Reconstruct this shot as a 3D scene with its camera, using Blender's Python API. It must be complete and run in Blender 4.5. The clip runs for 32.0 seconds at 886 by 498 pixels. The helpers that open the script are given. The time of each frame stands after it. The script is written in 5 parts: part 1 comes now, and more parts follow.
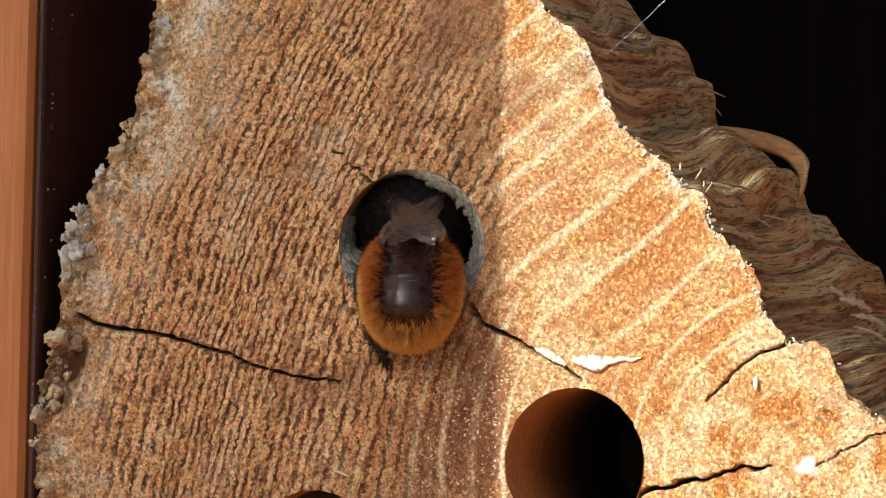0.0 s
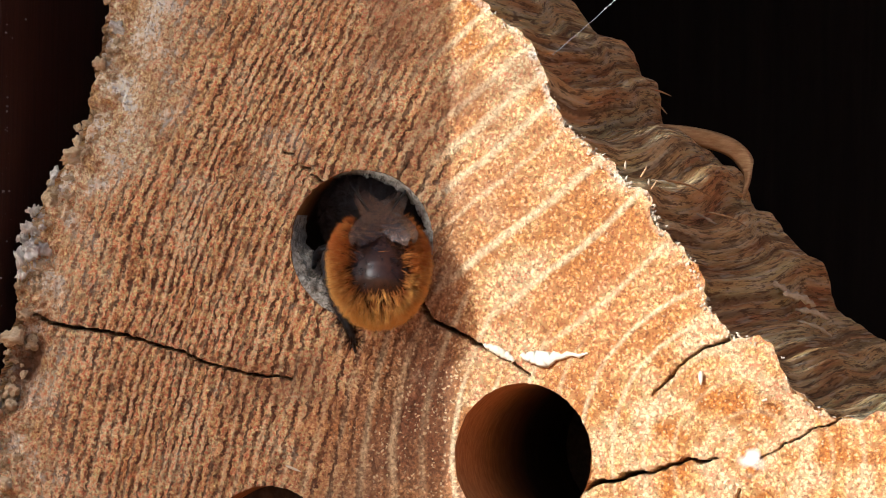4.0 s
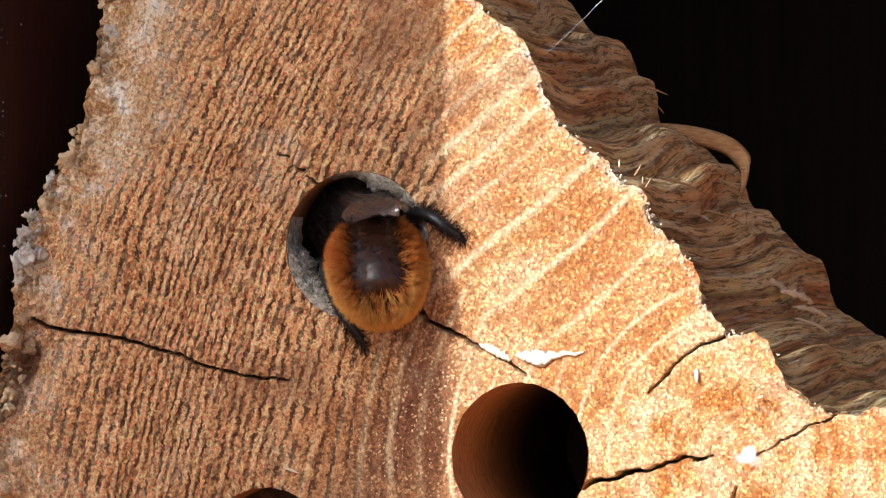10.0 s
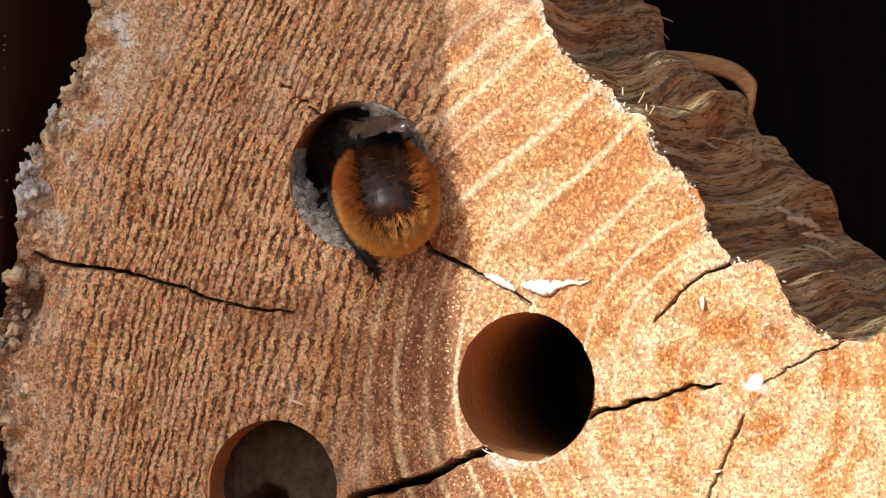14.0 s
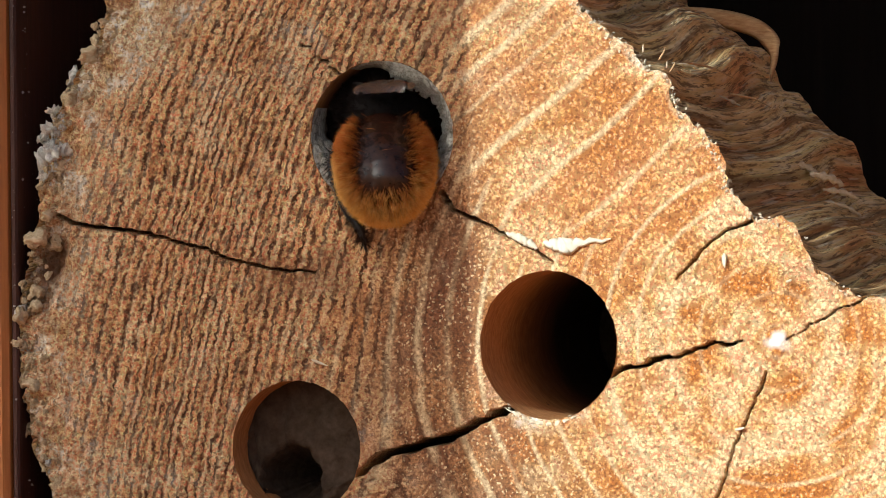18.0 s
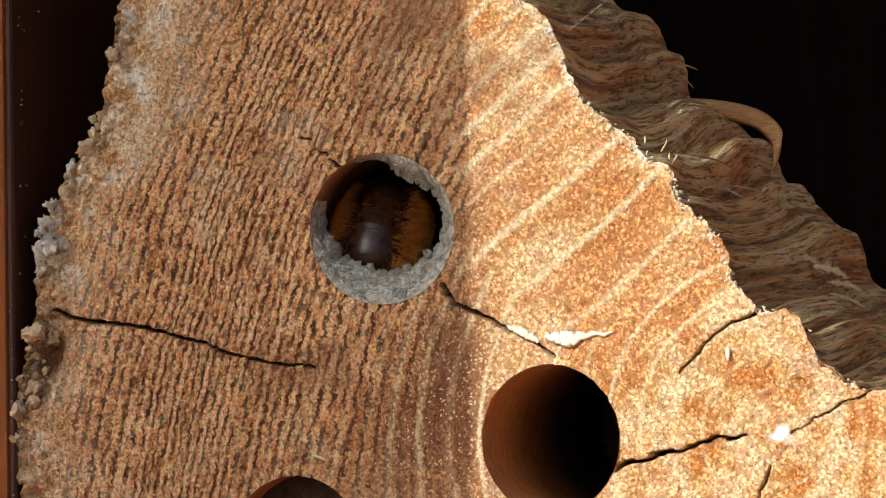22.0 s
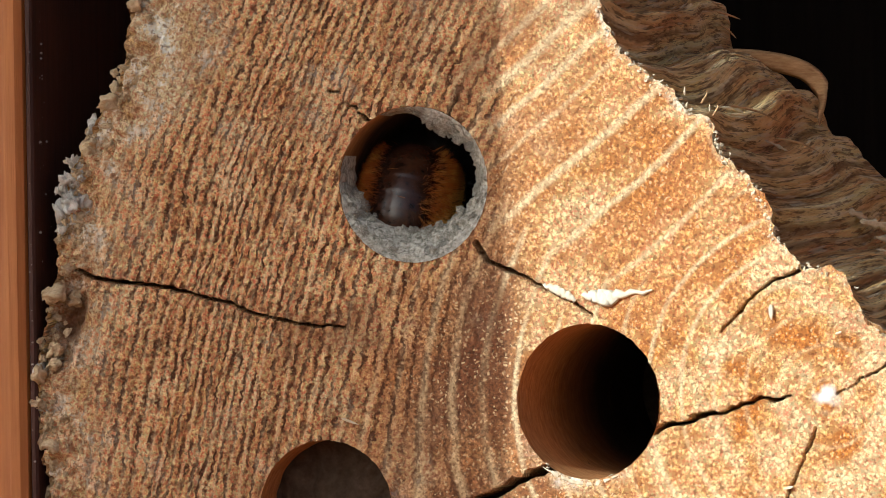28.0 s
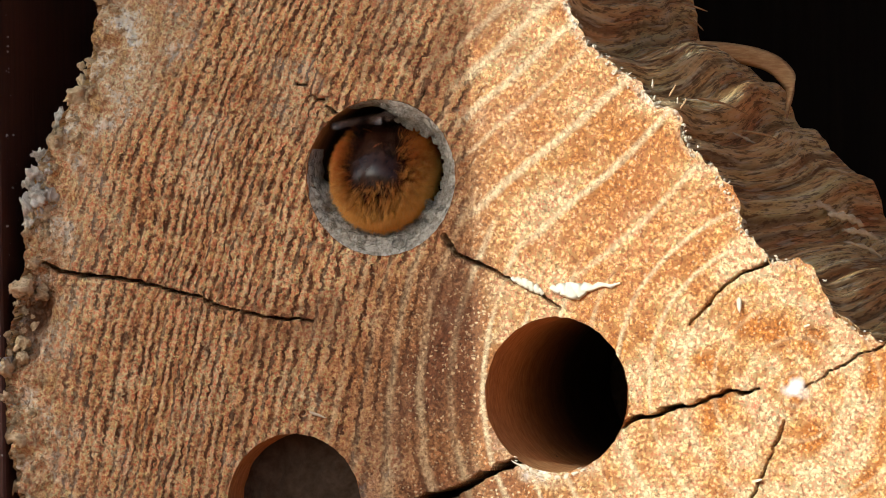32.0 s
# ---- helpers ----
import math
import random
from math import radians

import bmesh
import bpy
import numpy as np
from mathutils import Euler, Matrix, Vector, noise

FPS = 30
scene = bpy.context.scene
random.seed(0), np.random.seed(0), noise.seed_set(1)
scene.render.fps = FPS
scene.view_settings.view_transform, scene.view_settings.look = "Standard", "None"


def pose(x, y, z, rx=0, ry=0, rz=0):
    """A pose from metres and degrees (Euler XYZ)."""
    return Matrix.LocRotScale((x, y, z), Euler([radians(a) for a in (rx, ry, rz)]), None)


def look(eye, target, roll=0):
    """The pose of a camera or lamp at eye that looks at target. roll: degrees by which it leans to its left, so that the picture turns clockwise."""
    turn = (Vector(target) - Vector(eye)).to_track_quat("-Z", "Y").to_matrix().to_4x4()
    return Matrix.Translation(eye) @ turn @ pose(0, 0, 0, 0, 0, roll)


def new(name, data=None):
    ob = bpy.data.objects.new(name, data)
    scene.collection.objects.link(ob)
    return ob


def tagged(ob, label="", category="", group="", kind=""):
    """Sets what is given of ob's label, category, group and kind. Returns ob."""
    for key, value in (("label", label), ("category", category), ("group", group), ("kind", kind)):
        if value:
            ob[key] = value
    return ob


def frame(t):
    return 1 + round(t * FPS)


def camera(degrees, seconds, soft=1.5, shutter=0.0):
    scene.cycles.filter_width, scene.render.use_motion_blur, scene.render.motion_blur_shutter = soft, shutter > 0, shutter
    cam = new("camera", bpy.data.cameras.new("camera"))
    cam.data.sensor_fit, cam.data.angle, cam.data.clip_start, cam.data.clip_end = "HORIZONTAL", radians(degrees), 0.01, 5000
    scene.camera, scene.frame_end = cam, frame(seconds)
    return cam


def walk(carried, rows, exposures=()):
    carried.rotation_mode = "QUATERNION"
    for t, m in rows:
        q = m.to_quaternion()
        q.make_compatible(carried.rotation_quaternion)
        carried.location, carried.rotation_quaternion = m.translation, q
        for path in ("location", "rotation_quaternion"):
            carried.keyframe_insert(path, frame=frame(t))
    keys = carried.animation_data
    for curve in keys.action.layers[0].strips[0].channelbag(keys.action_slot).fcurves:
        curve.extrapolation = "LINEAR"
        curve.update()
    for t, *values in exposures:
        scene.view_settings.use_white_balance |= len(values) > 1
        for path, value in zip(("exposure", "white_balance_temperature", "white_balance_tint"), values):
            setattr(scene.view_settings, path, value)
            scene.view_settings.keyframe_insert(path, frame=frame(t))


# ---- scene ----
cam = camera(10, 32.0, soft=0.95, shutter=0.5)
PATH = [
    (0.0, pose(0.06799, -0.23893, 0.00046, 90.6390, -1.4236, 16.4958)),
    (0.5, pose(0.06805, -0.23915, 0.00051, 90.6363, -1.4336, 16.4792)),
    (1.0, pose(0.06849, -0.24218, 0.00052, 90.5843, -1.3741, 16.2789)),
    (1.5, pose(0.06882, -0.24259, 0.00031, 90.5997, -1.3388, 16.2385)),
    (2.0, pose(0.06883, -0.24285, 0.00050, 90.5178, -1.2608, 16.1336)),
    (2.5, pose(0.06914, -0.24297, 0.00098, 90.3876, -1.1769, 16.1159)),
    (4.5, pose(0.06956, -0.24250, 0.00052, 90.7142, -0.9748, 16.0144)),
    (5.0, pose(0.06975, -0.24244, 0.00050, 90.8649, -0.9008, 16.0568)),
    (5.5, pose(0.07025, -0.24247, 0.00041, 91.0350, -0.8495, 16.1668)),
    (6.0, pose(0.07032, -0.24247, 0.00054, 91.1329, -0.7629, 16.1844)),
    (6.5, pose(0.07072, -0.24256, 0.00058, 91.0701, -0.7249, 16.2594)),
    (7.0, pose(0.07102, -0.24239, 0.00019, 90.9377, -0.6800, 16.3332)),
    (7.5, pose(0.07118, -0.24245, 0.00040, 90.6455, -0.6626, 16.3626)),
    (8.0, pose(0.07106, -0.24222, 0.00027, 90.4775, -0.6623, 16.3438)),
    (8.5, pose(0.07132, -0.24222, 0.00035, 90.3735, -0.5655, 16.3990)),
    (9.0, pose(0.07130, -0.24235, 0.00023, 90.4090, -0.5401, 16.3842)),
    (9.5, pose(0.07141, -0.24235, 0.00014, 90.5290, -0.5496, 16.4057)),
    (10.0, pose(0.07154, -0.24229, 0.00013, 90.6996, -0.5021, 16.4368)),
    (10.5, pose(0.07177, -0.24221, -0.00010, 90.9108, -0.4601, 16.4912)),
    (11.0, pose(0.07175, -0.24233, 0.00031, 90.7506, -0.4047, 16.4806)),
    (11.5, pose(0.07180, -0.24237, 0.00052, 90.2853, -0.3276, 16.4904)),
    (12.0, pose(0.07193, -0.24212, 0.00022, 90.0005, -0.2401, 16.5357)),
    (12.5, pose(0.07205, -0.24186, 0.00028, 89.9542, -0.1265, 16.5837)),
    (13.0, pose(0.07245, -0.24151, -0.00000, 90.0000, -0.0015, 16.6983)),
    (13.5, pose(0.07273, -0.24124, 0.00003, 89.9688, -0.0031, 16.7851)),
    (14.0, pose(0.07261, -0.24072, -0.00002, 89.9435, 0.0684, 16.8229)),
    (14.5, pose(0.07267, -0.24086, 0.00018, 89.8505, 0.1850, 16.8641)),
    (16.5, pose(0.07295, -0.24057, 0.00002, 89.5728, 0.4821, 17.0778)),
    (17.0, pose(0.07330, -0.24012, 0.00005, 89.4811, 0.5053, 17.2160)),
    (17.5, pose(0.07322, -0.24026, -0.00017, 89.4958, 0.4810, 17.2132)),
    (18.0, pose(0.07364, -0.23996, 0.00003, 89.4691, 0.5145, 17.3388)),
    (18.5, pose(0.07321, -0.23989, -0.00015, 89.5815, 0.4936, 17.2680)),
    (19.0, pose(0.07339, -0.23945, -0.00012, 89.6964, 0.5167, 17.3343)),
    (19.5, pose(0.07311, -0.23932, 0.00004, 89.7928, 0.4865, 17.2749)),
    (20.0, pose(0.07309, -0.23889, -0.00004, 89.9605, 0.5472, 17.2928)),
    (20.5, pose(0.07297, -0.23882, -0.00012, 90.1194, 0.5523, 17.2643)),
    (21.0, pose(0.07331, -0.23840, 0.00003, 90.2362, 0.5869, 17.3642)),
    (21.5, pose(0.07310, -0.23826, -0.00001, 90.3833, 0.6274, 17.3360)),
    (22.0, pose(0.07299, -0.23798, 0.00000, 90.5317, 0.6497, 17.3410)),
    (22.5, pose(0.07316, -0.23771, -0.00002, 90.6740, 0.6903, 17.3980)),
    (23.0, pose(0.07290, -0.23767, 0.00006, 90.7309, 0.7480, 17.3517)),
    (23.5, pose(0.07340, -0.23732, -0.00020, 90.7724, 0.7773, 17.4886)),
    (24.0, pose(0.07360, -0.23719, -0.00013, 90.6538, 0.8338, 17.5416)),
    (24.5, pose(0.07339, -0.23695, -0.00022, 90.5626, 0.8320, 17.5210)),
    (25.0, pose(0.07304, -0.23588, -0.00023, 90.4675, 0.8381, 17.5592)),
    (25.5, pose(0.07272, -0.23478, -0.00036, 90.4173, 0.8669, 17.6145)),
    (27.5, pose(0.07191, -0.23060, 0.00007, 90.0811, 0.9050, 17.9492)),
    (28.0, pose(0.07162, -0.22979, -0.00020, 90.1065, 0.9013, 17.9894)),
    (28.5, pose(0.07150, -0.22946, -0.00002, 90.0335, 0.9231, 17.9998)),
    (29.0, pose(0.07118, -0.22953, -0.00014, 90.0377, 0.9049, 17.9125)),
    (29.5, pose(0.07086, -0.22956, -0.00001, 89.9919, 0.9263, 17.7968)),
    (30.0, pose(0.07098, -0.22941, -0.00019, 90.0301, 0.9459, 17.7618)),
    (30.5, pose(0.07114, -0.22957, 0.00008, 89.9623, 0.9566, 17.6897)),
    (31.0, pose(0.07133, -0.22957, -0.00030, 90.0516, 0.9696, 17.6520)),
    (31.5, pose(0.07146, -0.22961, -0.00025, 90.0355, 0.9506, 17.6270)),
    (32.0, pose(0.07123, -0.22961, 0.00003, 89.9683, 0.9675, 17.5495)),
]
walk(cam, PATH, [(t, e + (0.1 if 4 < t < 15 else 0.09), 5350, 8.3 if 4 < t < 15 else -1.0) for t, e in ((0, 1.25), (1, 1.12), (2, 1.05), (2.5, 1.05), (4.5, 1.28), (5, 1.3), (8, 1.38), (13, 1.35), (14, 1.25), (14.5, 1.2), (16.5, 1.08), (23, 1.06), (25, 1.22), (25.5, 1.2), (27.5, 1.08), (32, 1.08))])

# ---- world, sun, exposure ----
SUN_AZ, SUN_EL = 25.5, 25.0  # degrees from the face's normal towards its left, degrees above the horizon
world = bpy.data.worlds.new("sky")
scene.world = world
world.use_nodes = True
sky = world.node_tree.nodes.new("ShaderNodeTexSky")
sky.sky_type, sky.sun_disc = "NISHITA", False
sky.sun_elevation, sky.sun_rotation = radians(SUN_EL), radians(180 + SUN_AZ)
sky.air_density, sky.dust_density, sky.ozone_density = 0.5, 6.0, 0.2  # hazy, milky sky
background = world.node_tree.nodes["Background"]
background.inputs["Strength"].default_value = 0.063
world.node_tree.links.new(sky.outputs["Color"], background.inputs["Color"])

sun_data = bpy.data.lights.new("sun", "SUN")
sun_data.energy, sun_data.angle, sun_data.color = 1.58, radians(0.3), (1.0, 1.0, 0.94)
sun = new("sun", sun_data)
a, e = radians(SUN_AZ), radians(SUN_EL)
sun.matrix_world = look((-math.sin(a) * math.cos(e), -math.cos(a) * math.cos(e), math.sin(e)), (0, 0, 0))

MM = 0.001


# ---- helpers of this scene ----
def lattice(ix, iy, iz, seed):
    h = (ix * 374761393 + iy * 668265263 + iz * 2147483647 + seed * 974634677) & 0xFFFFFFFF
    h = ((h ^ (h >> 13)) * 1274126177) & 0xFFFFFFFF
    return ((h ^ (h >> 16)) & 0xFFFF) / 65535.0


def vnoise(x, y, z=0.0, seed=0):
    """Smooth value noise in 0..1 on arrays."""
    x, y, z = np.broadcast_arrays(np.asarray(x, float), np.asarray(y, float), np.asarray(z, float))
    fx, fy, fz = np.floor(x), np.floor(y), np.floor(z)
    ix, iy, iz = fx.astype(np.int64), fy.astype(np.int64), fz.astype(np.int64)
    tx, ty, tz = x - fx, y - fy, z - fz
    tx, ty, tz = [t * t * (3 - 2 * t) for t in (tx, ty, tz)]
    out = 0.0
    for dx in (0, 1):
        for dy in (0, 1):
            for dz in (0, 1):
                w = (tx if dx else 1 - tx) * (ty if dy else 1 - ty) * (tz if dz else 1 - tz)
                out = out + w * lattice(ix + dx, iy + dy, iz + dz, seed)
    return out


def fbm(x, y, z=0.0, seed=0, octaves=3):
    total, amp, norm, k = 0.0, 1.0, 0.0, 1.0
    for o in range(octaves):
        total = total + amp * vnoise(np.asarray(x) * k, np.asarray(y) * k, np.asarray(z) * k, seed + 17 * o)
        norm, amp, k = norm + amp, amp * 0.5, k * 2.03
    return total / norm


def quick_mesh(name, verts, faces, material=None, smooth=True):
    """A mesh from arrays in millimetres; all faces have the same number of corners."""
    verts, faces = np.asarray(verts, float) * MM, np.asarray(faces, np.int64)
    me = bpy.data.meshes.new(name)
    n, k = faces.shape
    me.vertices.add(len(verts))
    me.vertices.foreach_set("co", verts.ravel())
    me.loops.add(n * k)
    me.loops.foreach_set("vertex_index", faces.ravel().astype(np.int32))
    me.polygons.add(n)
    me.polygons.foreach_set("loop_start", np.arange(0, n * k, k, dtype=np.int32))
    me.update(calc_edges=True)
    me.validate()
    me.polygons.foreach_set("use_smooth", np.full(len(me.polygons), smooth))
    if material:
        me.materials.append(material)
    return me


def attribute(me, name, values):
    layer = me.attributes.new(name, "FLOAT", "POINT")
    layer.data.foreach_set("value", np.asarray(values, np.float32))


def part(name, data, parent, label="", material=None, m=None):
    """Links a mesh, or a bmesh in millimetres, as one object under a thing or a part."""
    if isinstance(data, bmesh.types.BMesh):
        me = bpy.data.meshes.new(name)
        bmesh.ops.scale(data, vec=(MM, MM, MM), verts=data.verts)
        data.to_mesh(me)
        data.free()
        me.polygons.foreach_set("use_smooth", np.full(len(me.polygons), True))
        data = me
    if material and not data.materials:
        data.materials.append(material)
    ob = new(name, data)
    ob.parent = parent
    if m is not None:
        ob.matrix_basis = m
    return tagged(ob, label)


def thing(name, label, category, m=None, group="", kind=""):
    ob = new(name)
    ob.empty_display_size = 0.002
    if m is not None:
        ob.matrix_basis = m
    return tagged(ob, label, category, group, kind)


def patch_faces(rows, cols, close=False):
    """Quads of a grid of rows x cols points; close joins the last column to the first."""
    i, j = np.meshgrid(np.arange(rows - 1), np.arange(cols if close else cols - 1), indexing="ij")
    k = (j + 1) % cols
    return np.stack([i * cols + j, i * cols + k, (i + 1) * cols + k, (i + 1) * cols + j], -1).reshape(-1, 4)


def box_mesh(name, lo, hi, material, bevel=0.4, wear=0.0, seed=0):
    """A board with rounded edges, in millimetres."""
    bm = bmesh.new()
    bmesh.ops.create_cube(bm, size=1)
    for v in bm.verts:
        v.co = Vector([lo[i] + (v.co[i] + 0.5) * (hi[i] - lo[i]) for i in range(3)])
    bmesh.ops.bevel(bm, geom=bm.edges[:], offset=bevel, segments=3, affect="EDGES", profile=0.6)
    bmesh.ops.scale(bm, vec=(MM, MM, MM), verts=bm.verts)
    me = bpy.data.meshes.new(name)
    bm.to_mesh(me)
    bm.free()
    me.materials.append(material)
    return me


def lump_mesh(name, material, seed, size=1.0, rough=0.35, stretch=(1, 1, 1), level=2):
    bm = bmesh.new()
    bmesh.ops.create_icosphere(bm, subdivisions=level, radius=1)
    for v in bm.verts:
        n = noise.noise(v.co * 1.7 + Vector((seed * 3.1, 0, 0))) + 0.5 * noise.noise(v.co * 4.1 + Vector((0, seed * 5.7, 0)))
        v.co = v.co * (1 + rough * 1.6 * n) * size * MM
        v.co = Vector([v.co[i] * stretch[i] for i in range(3)])
    me = bpy.data.meshes.new(name)
    bm.to_mesh(me)
    bm.free()
    me.materials.append(material)
    me.polygons.foreach_set("use_smooth", np.full(len(me.polygons), level > 2))
    return me


# ---- materials ----
def shader(name, rough=0.7, spec=0.3):
    m = bpy.data.materials.new(name)
    m.use_nodes = True
    t = m.node_tree
    b = t.nodes["Principled BSDF"]
    b.inputs["Roughness"].default_value = rough
    b.inputs["Specular IOR Level"].default_value = spec
    return m, t, b


def node(t, kind, **values):
    n = t.nodes.new(kind)
    for k, v in values.items():
        n.inputs[k.replace("_", " ")].default_value = v
    return n


def coords(t, scale=1000.0, stretch=(1, 1, 1), world_space=False):
    tc = t.nodes.new("ShaderNodeTexCoord")
    mp = t.nodes.new("ShaderNodeMapping")
    mp.inputs["Scale"].default_value = [scale * s for s in stretch]
    if world_space:
        g = t.nodes.new("ShaderNodeNewGeometry")
        t.links.new(g.outputs["Position"], mp.inputs["Vector"])
    else:
        t.links.new(tc.outputs["Object"], mp.inputs["Vector"])
    return mp.outputs["Vector"]


def tex(t, vec, scale, detail=4, rough=0.6):
    n = node(t, "ShaderNodeTexNoise", Scale=scale, Detail=detail, Roughness=rough)
    t.links.new(vec, n.inputs["Vector"])
    return n.outputs["Fac"]


def ramp(t, fac, stops):
    n = t.nodes.new("ShaderNodeValToRGB")
    el = n.color_ramp.elements
    while len(el) < len(stops):
        el.new(0.5)
    for i, (p, c) in enumerate(stops):
        el[i].position, el[i].color = p, (*c, 1) if len(c) == 3 else c
    t.links.new(fac, n.inputs["Fac"])
    return n.outputs["Color"]


def mixc(t, fac, a, b, how="MIX"):
    n = t.nodes.new("ShaderNodeMix")
    n.data_type, n.blend_type = "RGBA", how
    for sock, v in ((n.inputs[0], fac), (n.inputs[6], a), (n.inputs[7], b)):
        if isinstance(v, (int, float)):
            sock.default_value = v
        elif isinstance(v, tuple):
            sock.default_value = (*v, 1)
        else:
            t.links.new(v, sock)
    return n.outputs[2]


def calc(t, how, a, b=0.0, clamp=False):
    n = t.nodes.new("ShaderNodeMath")
    n.operation, n.use_clamp = how, clamp
    for sock, v in ((n.inputs[0], a), (n.inputs[1], b)):
        if isinstance(v, (int, float)):
            sock.default_value = v
        else:
            t.links.new(v, sock)
    return n.outputs[0]


def attr(t, name):
    n = t.nodes.new("ShaderNodeAttribute")
    n.attribute_name = name
    return n.outputs["Fac"]


def bump(t, b, height, strength=0.5, dist=0.05):
    n = node(t, "ShaderNodeBump", Strength=strength, Distance=dist * MM)
    t.links.new(height, n.inputs["Height"])
    t.links.new(n.outputs["Normal"], b.inputs["Normal"])


def paint(t, b, colour):
    t.links.new(colour, b.inputs["Base Color"])


def cut_wood():
    """Sawn end grain: growth rings, vessels, pale pores, whitish sapwood and fine torn fibres."""
    m, t, b = shader("end_grain_wood", 0.7, 0.3)
    vec = coords(t)
    ring, vessel, sap, stain_and_shade, pith, heart_and_lit, ruddy, course, outer_zone, blush = [attr(t, k) for k in ("ring", "vessel", "sap", "stain_and_shade", "pith", "heart_and_lit", "ruddy", "course", "outer", "blush")]
    crack = attr(t, "crack")
    outer = ramp(t, tex(t, vec, 0.4, 3), [(0.3, (0.66, 0.3, 0.1)), (0.52, (0.85, 0.475, 0.2)), (0.72, (0.93, 0.61, 0.33))])
    inner = ramp(t, blush, [(0.36, (0.79, 0.53, 0.26)), (0.46, (0.68, 0.365, 0.122)), (0.58, (0.55, 0.19, 0.03))])
    # the inner colour also paints the sunlit side past the shadow edge
    warm = mixc(t, ruddy, mixc(t, heart_and_lit, outer, inner), (0.25, 0.1, 0.043))
    blot = ramp(t, tex(t, vec, 1.5, 3, 0.6), [(0.36, (0.36, 0.36, 0.36)), (0.62, (0.62, 0.62, 0.62))])
    warm = mixc(t, 0.45, warm, blot, "OVERLAY")
    cells = node(t, "ShaderNodeTexVoronoi", Scale=4.4)
    cells.inputs["Randomness"].default_value = 1.0
    shift = node(t, "ShaderNodeTexNoise", Scale=2.2, Detail=2)
    t.links.new(vec, shift.inputs["Vector"])
    moved = t.nodes.new("ShaderNodeVectorMath")
    moved.operation = "MULTIPLY_ADD"
    moved.inputs[1].default_value = (0.55, 0.55, 0.55)
    t.links.new(shift.outputs["Color"], moved.inputs[0])
    t.links.new(vec, moved.inputs[2])
    t.links.new(moved.outputs["Vector"], cells.inputs["Vector"])
    grain = tex(t, vec, 6.0, 3, 0.7)
    fine = ramp(t, grain, [(0.38, (0.16, 0.16, 0.16)), (0.5, (0.48, 0.48, 0.48)), (0.62, (0.84, 0.84, 0.84))])
    speck = mixc(t, 0.74, warm, fine, "OVERLAY")
    frayed = ramp(t, grain, [(0.34, (0.3, 0.3, 0.3)), (0.54, (1, 1, 1))])
    lined = mixc(t, calc(t, "MULTIPLY", calc(t, "MULTIPLY", ring, frayed), 0.88), speck, (0.9, 0.68, 0.38))
    # wiggly dark lines of small vessels along the outer rings
    wiggle = calc(t, "ADD", calc(t, "MULTIPLY", calc(t, "SUBTRACT", tex(t, vec, 1.3, 2, 0.5), 0.5), 0.95), calc(t, "MULTIPLY", calc(t, "SUBTRACT", tex(t, vec, 4.2, 2, 0.5), 0.5), 0.85))
    off = calc(t, "ABSOLUTE", calc(t, "SUBTRACT", calc(t, "FRACT", calc(t, "ADD", course, wiggle)), 0.5))
    hairline = ramp(t, off, [(0.1, (1, 1, 1)), (0.23, (0, 0, 0))])
    gate = ramp(t, tex(t, vec, 1.1, 3, 0.6), [(0.38, (0.05, 0.05, 0.05)), (0.54, (1, 1, 1))])
    lines = calc(t, "MULTIPLY", calc(t, "MULTIPLY", hairline, gate), outer_zone)
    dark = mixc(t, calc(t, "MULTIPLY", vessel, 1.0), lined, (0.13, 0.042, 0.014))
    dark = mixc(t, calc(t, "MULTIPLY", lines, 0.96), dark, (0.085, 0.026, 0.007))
    flaw = ramp(t, tex(t, vec, 4.6, 2, 0.5), [(0.37, (1, 1, 1)), (0.43, (0, 0, 0))])
    dark = mixc(t, calc(t, "MULTIPLY", flaw, 0.6), dark, (0.17, 0.055, 0.017))
    inward = calc(t, "SUBTRACT", 1.0, calc(t, "MULTIPLY", outer_zone, 0.55))
    webbing = ramp(t, cells.outputs["Distance"], [(0.48, (0, 0, 0)), (0.62, (1, 1, 1))])
    dark = mixc(t, calc(t, "MULTIPLY", calc(t, "MULTIPLY", calc(t, "MULTIPLY", webbing, 0.8), fine), inward), dark, (0.2, 0.07, 0.018))
    dots = ramp(t, cells.outputs["Distance"], [(0.2, (1, 1, 1)), (0.36, (0, 0, 0))])
    some = ramp(t, cells.outputs["Color"], [(0.15, (0, 0, 0)), (0.5, (1, 1, 1))])
    strength = calc(t, "ADD", calc(t, "MULTIPLY", ruddy, 0.5), calc(t, "MULTIPLY", inward, 0.5))
    dotted = mixc(t, calc(t, "MULTIPLY", mixc(t, 1.0, dots, some, "MULTIPLY"), strength), dark, (0.92, 0.7, 0.38))
    dotted = mixc(t, calc(t, "MULTIPLY", calc(t, "MULTIPLY", ring, frayed), 0.26), dotted, (0.92, 0.71, 0.4))
    grey = mixc(t, 0.7, ramp(t, tex(t, vec, 0.55, 6, 0.65), [(0.36, (0.54, 0.32, 0.13)), (0.5, (0.78, 0.57, 0.34)), (0.62, (0.93, 0.85, 0.7))]), fine, "OVERLAY")
    grey = mixc(t, calc(t, "MULTIPLY", flaw, 0.6), grey, (0.24, 0.12, 0.05))
    pale = mixc(t, sap, dotted, grey)
    # real stains together with shade painted beside the shadow edge
    stained_shaded = mixc(t, stain_and_shade, pale, (0.22, 0.1, 0.045))
    white = mixc(t, pith, stained_shaded, (0.92, 0.87, 0.76))
